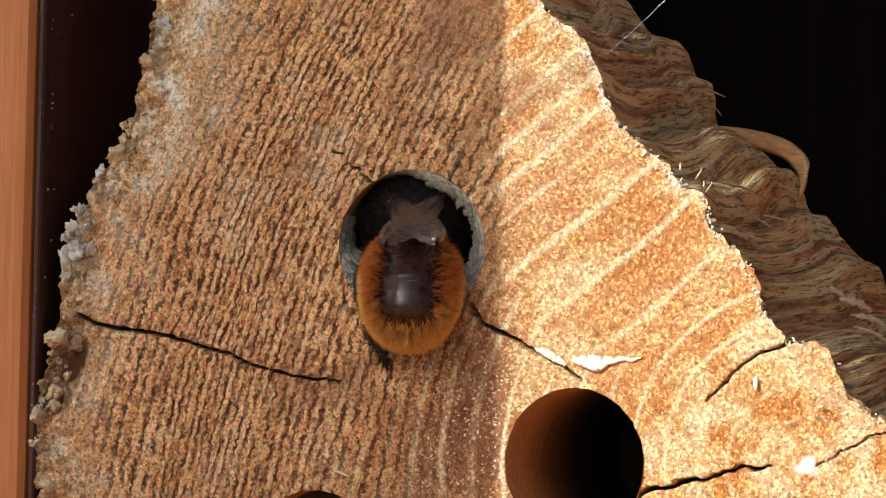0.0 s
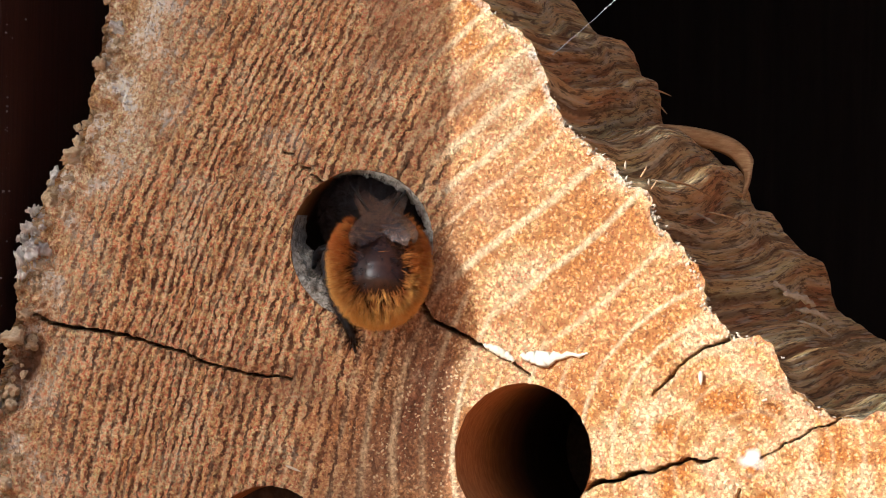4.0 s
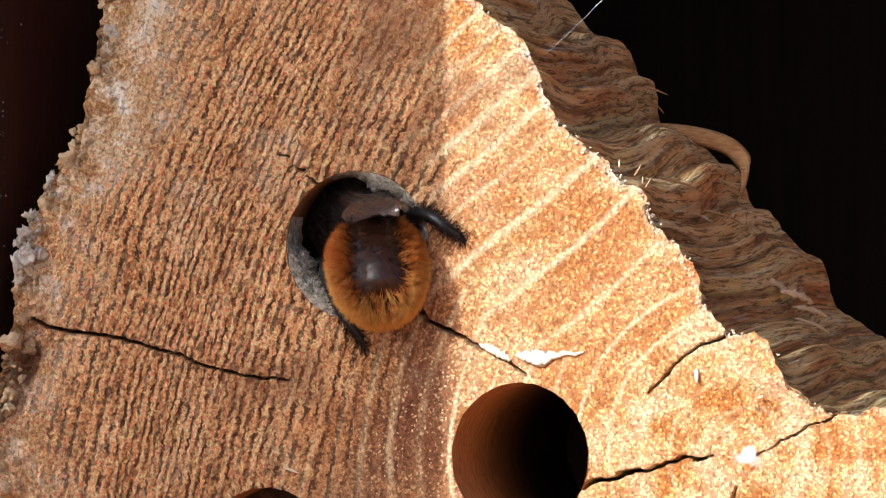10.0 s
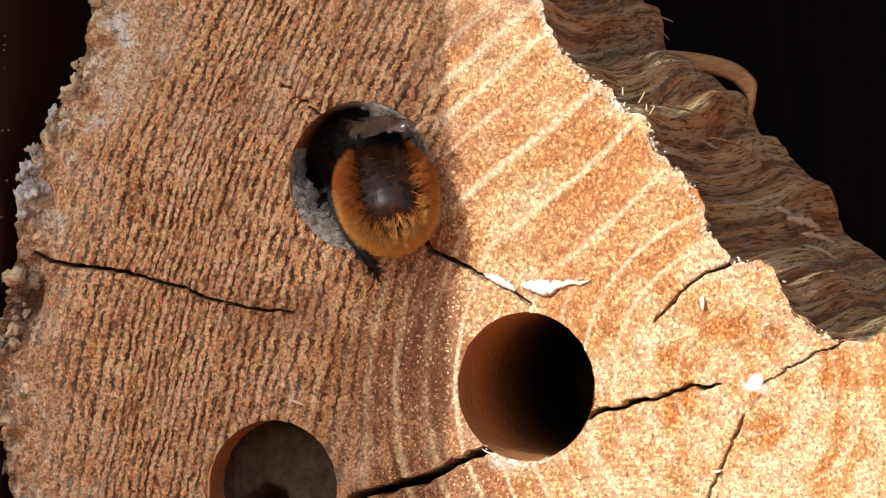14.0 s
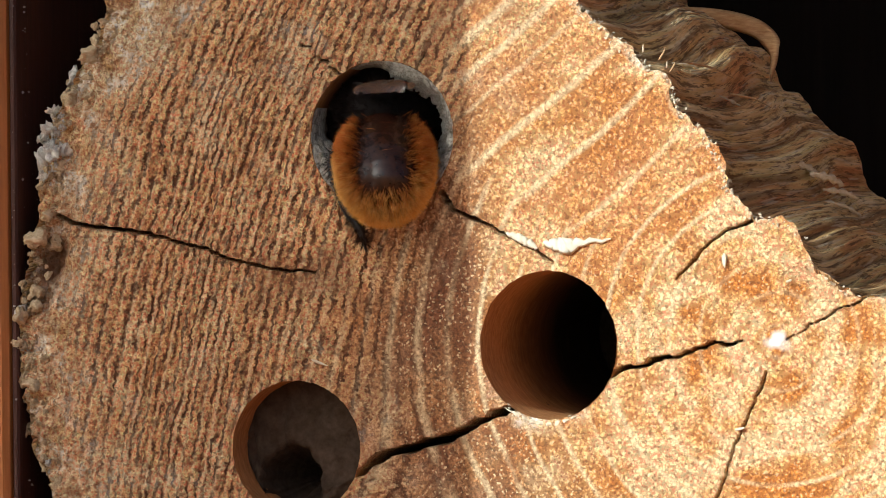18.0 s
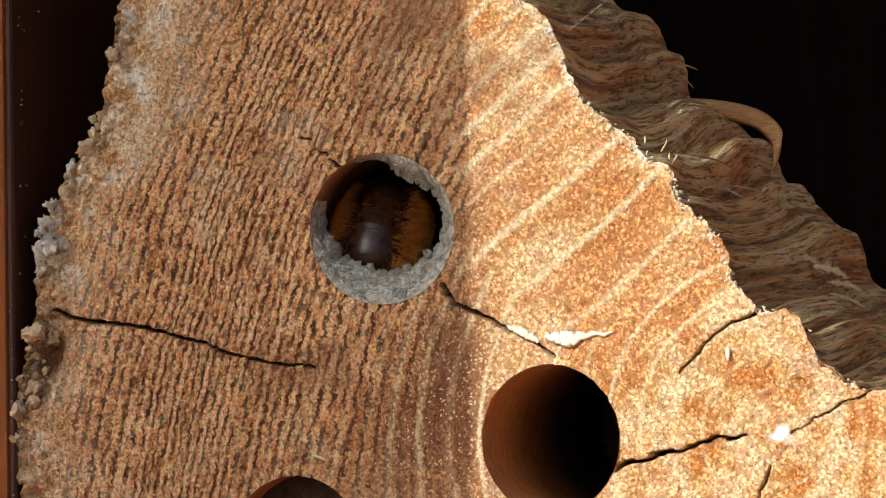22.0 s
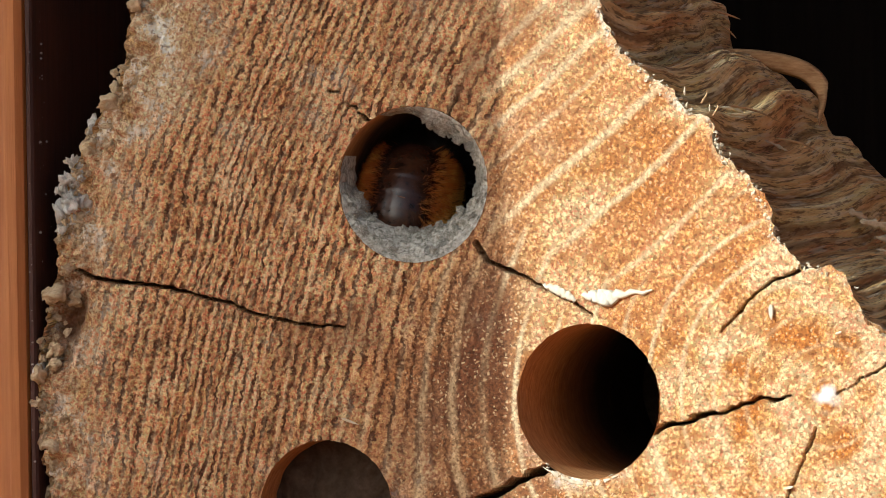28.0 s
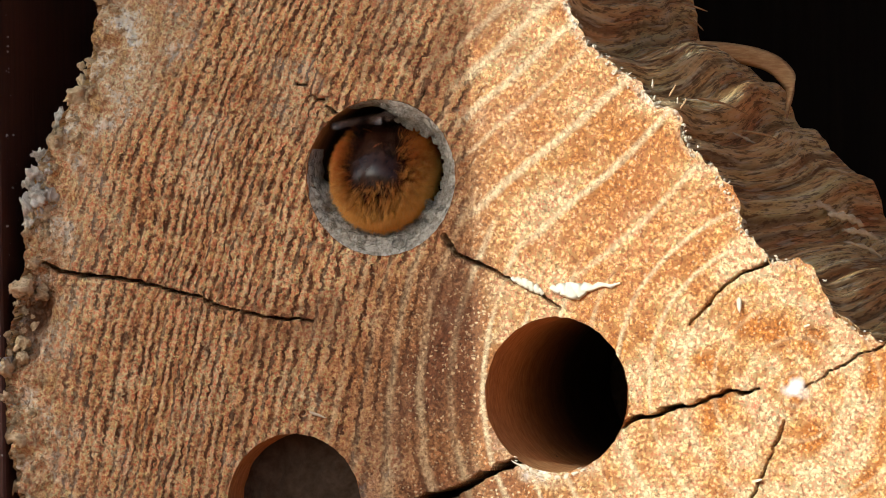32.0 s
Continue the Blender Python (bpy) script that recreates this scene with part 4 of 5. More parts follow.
    # worn chips that stand proud of the split side, coloured pale for grazing sun
    for base, tip, w in (((13.6, 12.5, 1.9), (14.3, 15.5, 1.1), 0.5), ((14.2, 13.5, 1.3), (15.2, 17, 0.7), 0.55), ((14.6, 15, 0.5), (15.6, 18.5, 0.0), 0.45), ((14.9, 14, -0.1), (15.9, 18, -0.9), 0.3), ((10.6, 9, 5.3), (11.3, 13, 4.2), 0.2), ((8.9, 6, 6.9), (9.8, 9.5, 6.45), 0.2)):
        p = bent([base, tuple((b + t) / 2 + d for b, t, d in zip(base, tip, (0.15, 0, 0.1))), tip], 12)
        part("sunlit_chip", strip_mesh("sunlit_chip", p, 0.5 * w * np.sin(np.linspace(0.1, np.pi - 0.1, 12)) ** 0.5 * (0.75 + 0.4 * np.sin(np.arange(12) * 2.3 + base[0] * 7)), 0.07, SUNLIT_WORN, (0, 0, 1)), log_section, "worn wood chip coloured pale for grazing sun")
    # peeled strips and spikes on the split side
    curl = bent([(4.6, 16.5, 9.75), (5.8, 19, 9.85), (7.4, 21, 9.7), (9.1, 22.5, 9.2), (9.95, 23, 8.4), (10.2, 22.6, 7.4), (10.0, 21.8, 6.0)], 30)
    part("peeled_strip", strip_mesh("peeled_strip", curl, np.interp(np.arange(30), [0, 3, 12, 20, 26, 29], [0.05, 0.36, 0.5, 0.48, 0.36, 0.12]), 0.16, PEEL, (0.3, 0, 1)), log_section, "peeled curling strip of wood")
    for base, tip, w in (((9.7, 0.6, 6.9), (9.9, 1.0, 7.5), 0.06), ((10.3, 0.4, 6.3), (10.5, 0.6, 6.8), 0.05), 
                         ((10.0, 4.5, 6.9), (11.0, 10.5, 6.2), 0.06), ((11.9, 6.0, 5.3), (12.7, 11.5, 4.7), 0.06)):
        p = bent([base, tuple((b + t) / 2 + d for b, t, d in zip(base, tip, (0.12, 0, 0.12))), tip], 9)
        part("splinter", strip_mesh("splinter", p, [0.03, w, w, w, 0.9 * w, 0.8 * w, 0.6 * w, 0.4 * w, 0.02], 0.05, FIBRE, (0, 0, 1)), log_section)


# ---- the nesting box round the log ----
def build_box():
    box = thing("insect_hotel", "stained wooden insect hotel box with open front", "insect hotel")
    part("side_board", box_mesh("side_board", (-42, -0.6, -21), (-24.38, 118, 86), STAIN, 0.8), box, "reddish brown stained side board")
    # unseen panel added so that its edge casts the vertical shadow on the face
    part("shadow_panel", box_mesh("shadow_panel", (-53, -58, -21), (0.1 - 58 * math.tan(radians(SUN_AZ)), -54, 86), STAIN, 0.2), box)
    # unseen boards added round the log; side and roof cut back to admit skylight
    part("side_board", box_mesh("side_board", (92, 30, -21), (110, 118, 86), STAIN, 0.5), box)
    part("floor_board", box_mesh("floor_board", (-86, -58, -39), (110, 118, -21.2), STAIN, 0.6), box)
    part("roof_board", box_mesh("roof_board", (-88, 15, 86.2), (118, 124, 104), STAIN, 0.6), box)
    part("back_board", box_mesh("back_board", (-24, 110, -21), (92, 118, 86), SHADE_BLACK, 0.4), box, "back board coloured near black for deep shade")
    # unseen board added to block sky light from the space behind the log
    part("sky_blocker", box_mesh("sky_blocker", (-23.9, 28, 60), (91.9, 109.9, 66), SHADE_BLACK, 0.4), box)
    # thin strip added to carry that painted shade
    part("lining", box_mesh("lining", (-24.36, -0.2, -21), (-23.95, 109.9, 60), SHADED_SIDE, 0.3), box, "dark red-brown strip for the board's shaded inner side")
    part("foot", box_mesh("foot", (-10, 20, -1200), (60, 90, -39.2), STAIN, 1.0), box)
    rng = random.Random(9)
    speck = lump_mesh("dust_speck", DUST, 3, 0.06, 0.4, (1, 1, 1), 1)
    for _ in range(130):
        ob = part("dust_speck", speck, box)
        k = 0.3 + 1.1 * rng.random() ** 3
        y = abs(rng.gauss(0, 1.5))
        ob.matrix_basis = pose((-23.9 - (0.2 if y < 0.9 else 0)) * MM, (y - 0.5) * MM, rng.uniform(-15, 19) * MM, rng.uniform(0, 360)) @ Matrix.Diagonal((k, k, k, 1))


def build_thread():
    p = bent([(5.2, 0.2, 12.9), (8.4, 1.5, 13.7), (11.0, 3.0, 14.7), (15.0, 5, 17.2), (20, 8, 21.5), (27, 12, 30), (36, 20, 60)], 60)
    p[:, 2] += 0.015 * np.sin(np.arange(60) * 2.1)
    p -= p[0]
    web = thing("spider_thread", "fine pale spider thread stretched from the log edge", "cobweb", pose(5.2 * MM, 0.2 * MM, 12.9 * MM))
    part("strand", strip_mesh("strand", p, [0.011] * 60, 0.011, SILK, (0, 1, 0)), web)
    bead = lump_mesh("fluff", SILK, 5, 0.07, 0.5, (1, 1, 1), 1)
    rng = random.Random(2)
    for k in range(6, 34):
        if rng.random() < 0.75:
            ob = part("fluff", bead, web)
            s = rng.uniform(0.25, 1.0)
            ob.matrix_basis = Matrix.Translation([c * MM for c in p[k]]) @ Matrix.Diagonal((s * 1.6, s, s, 1))
    return web


def build_ground():
    n = 24
    g = np.linspace(-1, 1, n)
    X, Y = np.meshgrid(np.sign(g) * np.abs(g) ** 3 * 2.0e6, np.sign(g) * np.abs(g) ** 3 * 2.0e6)
    # unseen ground, coloured reddish to bounce warm light into the shade
    me = quick_mesh("ground", np.stack([X, Y, np.full(X.shape, -1200.0)], -1).reshape(-1, 3), patch_faces(n, n), BOUNCE_GROUND)
    tagged(new("ground", me), "unseen ground coloured to bounce warm light", "ground", kind="structure")


build_ground()
build_box()
build_face()
build_mantle()
build_bores()
build_mud()
build_scraps()
spider_thread = build_thread()


# ---- bees ----
def egg(name, radii, material, centre=(0, 0, 0), taper=0.0, rows=28, cols=36, ridges=0, seed=0, blunt=1.0):
    """A rounded body piece with its long axis along y; taper narrows the tail end; ridges cut segments into it."""
    a = np.linspace(0, 2 * np.pi, cols, endpoint=False)
    t = np.linspace(0.02, np.pi - 0.02, rows)
    A, T = np.meshgrid(a, t)
    ly = np.cos(T)
    w = np.sin(T) ** blunt * (1 + taper * ly)
    if ridges:
        share = ((1 - ly) * 0.5 * ridges) % 1
        w = w * (0.992 + 0.016 * share ** 2 * np.clip((1 - share) / 0.08, 0, 1))
    w = w * (1 + 0.02 * (fbm(np.cos(A) * 2, np.sin(A) * 2, ly * 3, seed, 2) - 0.5))
    verts = np.stack([centre[0] + radii[0] * w * np.cos(A), centre[1] + radii[1] * ly, centre[2] + radii[2] * w * np.sin(A)], -1).reshape(-1, 3)
    return quick_mesh(name, verts, patch_faces(rows, cols, close=True), material)


def fur_mesh(name, radii, centre, count, length, material, seed, taper=0.0, lean=0.6, width=0.03, bald=None, blunt=1.0, tufts=0, gold=None):
    """Single hairs that stand on an egg and lean towards the tail; with tufts, their tips gather in small clumps."""
    rng = np.random.default_rng(seed)
    d = rng.normal(size=(count * 6, 3))
    d /= np.linalg.norm(d, axis=1)[:, None]
    if bald is not None:
        d = d[bald(d, rng.random(len(d)))]
    d = d[:count]
    if blunt < 1:
        # more hairs round the blunt tail end
        s, around = 0.6 * rng.random(count // 6), rng.uniform(0, 2 * np.pi, count // 6)
        tail = np.stack([s * np.cos(around), -np.sqrt(1 - s * s), s * np.sin(around)], 1)
        d = np.vstack([d, tail if bald is None else tail[bald(tail, rng.random(len(tail)))]])
    n = len(d)
    mood = np.zeros(n)

    def stand(d):
        s = np.maximum(np.hypot(d[:, 0], d[:, 2]), 0.004)
        w = s ** blunt
        flat = (1 + taper * d[:, 1]) * w / s
        root = np.stack([centre[0] + radii[0] * d[:, 0] * flat, centre[1] + radii[1] * d[:, 1], centre[2] + radii[2] * d[:, 2] * flat], 1)
        side = w ** (2 / blunt - 1) / blunt / s
        normal = np.stack([d[:, 0] * side / radii[0], d[:, 1] / radii[1], d[:, 2] * side / radii[2]], 1)
        return root, normal / np.linalg.norm(normal, axis=1)[:, None]

    root, normal = stand(d)
    way = normal + np.array([0, -lean, 0]) + 0.3 * rng.normal(size=(n, 3))
    way /= np.linalg.norm(way, axis=1)[:, None]
    size = length * rng.uniform(0.55, 1.2, n)[:, None]
    tip = root + way * size + 0.12 * size * np.array([0, -1, -0.5])
    if tufts:
        c = d[rng.integers(0, n, tufts)]
        c_root, c_normal = stand(c)
        c_way = c_normal + np.array([0, -lean, 0]) + 0.3 * rng.normal(size=(tufts, 3))
        c_tip = c_root + c_way / np.linalg.norm(c_way, axis=1)[:, None] * length * rng.uniform(0.75, 1.25, tufts)[:, None]
        nearest = np.concatenate([((root[k:k + 2000, None] - c_root) ** 2).sum(2).argmin(1) for k in range(0, n, 2000)])
        mood = (0.15 * rng.normal(size=tufts))[nearest]
        tip = tip + rng.uniform(0.3, 0.75, n)[:, None] * (c_tip[nearest] - tip)
    way = tip - root
    way /= np.linalg.norm(way, axis=1)[:, None]
    side = np.cross(way, rng.normal(size=(n, 3)))
    side /= np.linalg.norm(side, axis=1)[:, None]
    other = np.cross(way, side)
    mid = 0.45 * root + 0.55 * tip + 0.05 * size * normal
    w = width * rng.uniform(0.7, 1.2, n)[:, None]
    ring = []
    for base, f in ((root, 1.0), (mid, 0.8)):
        for q in range(3):
            c, s = math.cos(q * 2.094), math.sin(q * 2.094)
            ring.append(base + f * w * (c * side + s * other))
    verts = np.stack(ring + [tip], 1).reshape(-1, 3)
    b = (np.arange(n) * 7)[:, None]
    tris = np.concatenate([b + np.array([[i, (i + 1) % 3, 3 + (i + 1) % 3]]) for i in range(3)] + [b + np.array([[i, 3 + (i + 1) % 3, 3 + i]]) for i in range(3)] + [b + np.array([[3 + i, 3 + (i + 1) % 3, 6]]) for i in range(3)])
    me = quick_mesh(name, verts, tris, material)
    attribute(me, "along", np.tile([0, 0, 0, 0.7, 0.7, 0.7, 1.0], n))
    share = gold(d) if gold else np.full(n, 0.5)
    attribute(me, "gold", np.repeat(np.clip(share + mood + 0.1 * rng.normal(size=n), 0, 1), 7))
    return me


def leg_mesh(name, points, widths, material):
    return strip_mesh(name, bent(points, 18), np.interp(np.linspace(0, 1, 18), np.linspace(0, 1, len(widths)), widths), 9, material, (0.3, 0.2, 1))


def bristle_mesh(name, points, width, count, length, material, seed):
    """Hairs along a bent line."""
    rng = np.random.default_rng(seed)
    line = bent(points, 60)
    k = rng.integers(4, 52, count)
    way = rng.normal(size=(count, 3)) + 0.9 * (line[np.minimum(k + 3, 59)] - line[k]) / 0.3
    way /= np.linalg.norm(way, axis=1)[:, None]
    root, tip = line[k] + way * width * 0.7, line[k] + way * (width + length * rng.uniform(0.4, 1, count)[:, None])
    side = np.cross(way, rng.normal(size=(count, 3)))
    side *= 0.018 / np.linalg.norm(side, axis=1)[:, None]
    other = np.cross(way, side)
    verts = np.stack([root + side, root - 0.5 * side + other, root - 0.5 * side - other, tip], 1).reshape(-1, 3)
    b = (np.arange(count) * 4)[:, None]
    me = quick_mesh(name, verts, np.concatenate([b + np.array([[i, (i + 1) % 3, 3]]) for i in range(3)]), material)
    attribute(me, "along", np.tile([0.2, 0.2, 0.2, 1.0], count))
    return me


def wing_mesh(name, length, width, material, seed, droop=0.5):
    """A wing from its root along -y, with veins and pleats towards its tip."""
    rows, cols = 84, 16
    t, s = np.meshgrid(np.linspace(0, 1, rows), np.linspace(-1, 1, cols), indexing="ij")
    half = width * 0.5 * (0.16 + 0.84 * np.sin(np.clip(t * 1.05, 0, 1) ** 1.2 * np.pi * 0.56)) * np.sqrt(np.clip(1.02 - t ** 6, 0, 1))
    x = s * half + 0.12 * width * t
    z = 0.05 * np.sin(s * 7) * np.clip(t * 3, 0, 1) + 0.05 * np.sin(t * 76 + 5 * np.abs(s)) * np.clip((t - 0.6) * 5, 0, 1) - droop * np.clip((t - 0.4) / 0.6, 0, 1) ** 1.6 - 0.25 * s ** 2
    top = np.stack([x, -t * length, z], -1).reshape(-1, 3)
    low = top - np.array([0, 0, 0.03])
    f = patch_faces(rows, cols)
    return quick_mesh(name, np.vstack([top, low]), np.vstack([f, f[:, ::-1] + len(top)]), material)


def build_nest_bee():
    bee = thing("mason_bee", "black mason bee with furry orange abdomen in its nest hole", "bee")
    part("thorax", egg("thorax", (2.75, 2.7, 2.5), THORAX, (0, 2.3, 0.1), seed=3), bee, "black hairy thorax")
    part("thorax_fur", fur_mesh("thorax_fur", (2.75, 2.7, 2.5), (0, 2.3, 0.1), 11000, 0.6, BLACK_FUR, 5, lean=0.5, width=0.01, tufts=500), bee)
    head = part("head", egg("head", (2.1, 1.4, 1.8), BLACK, (0, 5.5, -0.2), seed=4), bee, "black head")
    part("head_fur", fur_mesh("head_fur", (2.1, 1.4, 1.8), (0, 5.5, -0.2), 700, 0.6, BLACK_FUR, 6, lean=0.1), head)
    for sx in (-1, 1):
        part("eye", egg("eye", (0.5, 0.8, 1.2), BLACK, (sx * 1.75, 5.6, 0.0)), head)
        part("antenna", leg_mesh("antenna", [(sx * 0.7, 6.5, 0.4), (sx * 1.3, 7.6, 1.2), (sx * 2.0, 9.0, 0.6)], [0.12, 0.12, 0.1], BLACK), head)
    size, middle, taper, blunt = (2.06, 2.62, 2.1), (0, -3.75, -0.15), 0.08, 0.54
    abdomen = part("abdomen", egg("abdomen", size, CUTICLE, middle, taper, 90, 56, 6, 7, blunt), bee, "dark shiny abdomen with a fringe of orange hair")

    def off_patch(d):
        """Degrees off the bare middle of the back."""
        th = np.degrees(np.arctan2(d[:, 2], -d[:, 1]))
        over = np.maximum(np.maximum(40 - th, th - 125), 0)
        return np.hypot(np.degrees(np.arcsin(np.clip(np.abs(d[:, 0]), 0, 1))), over)

    keep = lambda d, q: (q < np.clip((off_patch(d) - 26) / 38, 0.002, 1) ** 1.5) & (d[:, 1] < 0.8)
    # lower hairs painted more golden, partly for tips that catch light
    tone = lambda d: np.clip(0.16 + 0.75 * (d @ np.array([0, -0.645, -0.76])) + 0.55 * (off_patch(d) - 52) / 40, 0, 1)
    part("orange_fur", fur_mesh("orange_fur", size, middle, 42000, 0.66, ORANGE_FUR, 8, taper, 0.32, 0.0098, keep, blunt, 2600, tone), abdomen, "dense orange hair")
    dark_hairs = lambda d, q: (q < np.clip((off_patch(d) - 12) / 20, 0, 1) * np.clip((62 - off_patch(d)) / 16, 0, 1) * (d[:, 2] > 0.45)) & (d[:, 1] < 0.8)
    part("dark_hair", fur_mesh("dark_hair", size, middle, 900, 0.5, BLACK_FUR, 9, taper, 0.6, 0.01, dark_hairs, blunt, 240), abdomen, "short dark hair beside the bare back")
    wings = []
    for sx in (-1, 1):
        w = part("wing", wing_mesh("wing", 7.2, 2.0, WING, 3, 0.3), bee, "smoky folded wing", m=pose(sx * 1.3 * MM, 1.0 * MM, 1.75 * MM, 6, sx * 12, -sx * 13))
        part("wing_vein", leg_mesh("wing_vein", [(sx * 0.25, 0, 0.02), (sx * 0.45, -2.0, 0.0), (sx * 0.6, -3.6, -0.1)], [0.07, 0.06, 0.03], BLACK), w)
        part("hind_wing", wing_mesh("hind_wing", 4.6, 1.1, WING, 4, 0.2), w, m=pose(sx * 0.25 * MM, -0.3 * MM, -0.16 * MM, -3, 0, sx * 5))
        wings.append(w)
    legs = [("hind_leg", [(-1.2, 0.6, -1.4), (-2.6, -1.6, -2.0), (-2.1, -2.8, -4.2), (-1.35, -3.1, -5.6), (-1.1, -2.8, -6.7)], [0.22, 0.3, 0.28, 0.2, 0.04]),
            ("hind_leg", [(1.6, 0.2, -0.6), (2.3, -1.8, 0.1), (3.1, -2.8, -0.3), (4.2, -2.8, -1.3), (5.0, -2.4, -2.0)], [0.3, 0.36, 0.32, 0.2, 0.04]),
            ("middle_leg", [(-1.7, 2.0, -1.4), (-3.0, 2.4, -1.8), (-3.3, 1.0, -2.6)], [0.26, 0.26, 0.12]),
            ("middle_leg", [(1.7, 2.0, -1.4), (3.0, 2.4, -1.8), (3.3, 1.0, -2.6)], [0.26, 0.26, 0.12]),
            ("fore_leg", [(-1.4, 3.8, -1.4), (-2.4, 5.2, -2.2), (-2.0, 6.8, -2.8)], [0.24, 0.22, 0.1]),
            ("fore_leg", [(1.4, 3.8, -1.4), (2.4, 5.2, -2.2), (2.0, 6.8, -2.8)], [0.24, 0.22, 0.1])]
    made = [part(name, leg_mesh(name, pts, w, BLACK), bee, "black hairy leg" if k < 2 else "") for k, (name, pts, w) in enumerate(legs)]
    for ob, (name, pts, w) in list(zip(made, legs))[:2]:
        part("leg_fur", bristle_mesh("leg_fur", pts, 0.28, 900, 0.75, BLACK_FUR, 21), ob)
    return bee, abdomen, wings, made[:2]


def build_visitor():
    bee = thing("flying_bee", "small tan furry bee with dark banded abdomen flying past", "bee")
    part("thorax", egg("thorax", (1.5, 1.6, 1.4), BLACK, (0, 1.2, 0.1), seed=13), bee, "thorax with tan fur")
    part("thorax_fur", fur_mesh("thorax_fur", (1.5, 1.6, 1.4), (0, 1.2, 0.1), 6000, 0.6, TAN_FUR, 15, lean=0.2, width=0.014), bee, "tan fur")
    head = part("head", egg("head", (1.4, 0.9, 1.1), BLACK, (0, 3.2, 0), seed=14), bee)
    part("face_fur", fur_mesh("face_fur", (1.4, 0.9, 1.1), (0, 3.2, 0), 1600, 0.5, TAN_FUR, 16, lean=-0.3, width=0.014), head, "pale fur")
    for sx in (-1, 1):
        part("eye", egg("eye", (0.35, 0.5, 0.8), BLACK, (sx * 1.2, 3.3, 0.1)), head)
        part("antenna", leg_mesh("antenna", [(sx * 0.4, 3.9, 0.4), (sx * 0.9, 4.6, 0.8), (sx * 1.3, 5.5, 0.3)], [0.1, 0.09, 0.08], BLACK), head)
    abdomen = part("abdomen", egg("abdomen", (1.5, 2.2, 1.25), GLOSS, (0, -2.4, -0.1), 0.1, 36, 36, 6, 17), bee, "dark shiny banded abdomen")
    sparse = lambda d, q: q < 0.8
    part("band_fur", fur_mesh("band_fur", (1.5, 2.2, 1.25), (0, -2.4, -0.1), 400, 0.3, TAN_FUR, 18, 0.1, 1.0, 0.012, sparse), abdomen)
    wings = []
    for sx in (-1, 1):
        w = part("wing", wing_mesh("wing", 6.0, 2.1, CLEAR_WING, 5), bee, "clear wing", m=pose(sx * 0.9 * MM, 1.5 * MM, 1.3 * MM, 10, 0, sx * 70))
        part("hind_wing", wing_mesh("hind_wing", 4.4, 1.5, CLEAR_WING, 6), w, m=pose(-sx * 0.1 * MM, -0.2 * MM, -0.1 * MM, 0, 0, -sx * 14))
        wings.append(w)
        for k in range(3):
            part(("fore_leg", "middle_leg", "hind_leg")[k], leg_mesh("leg", [(sx * 0.8, 1.9 - 0.7 * k, -1.0), (sx * 1.9, 2.2 - 1.4 * k, -1.7), (sx * 1.7, 1.6 - 1.9 * k, -3.0)], [0.16, 0.16, 0.07], BLACK), bee)
    small = Matrix.Scale(0.94, 4)
    for ob in bee.children_recursive:
        ob.data.transform(small)
        ob.matrix_basis.translation *= 0.94
    return bee, wings


nest_bee, nest_abdomen, nest_wings, nest_legs = build_nest_bee()
flying_bee, flying_wings = build_visitor()


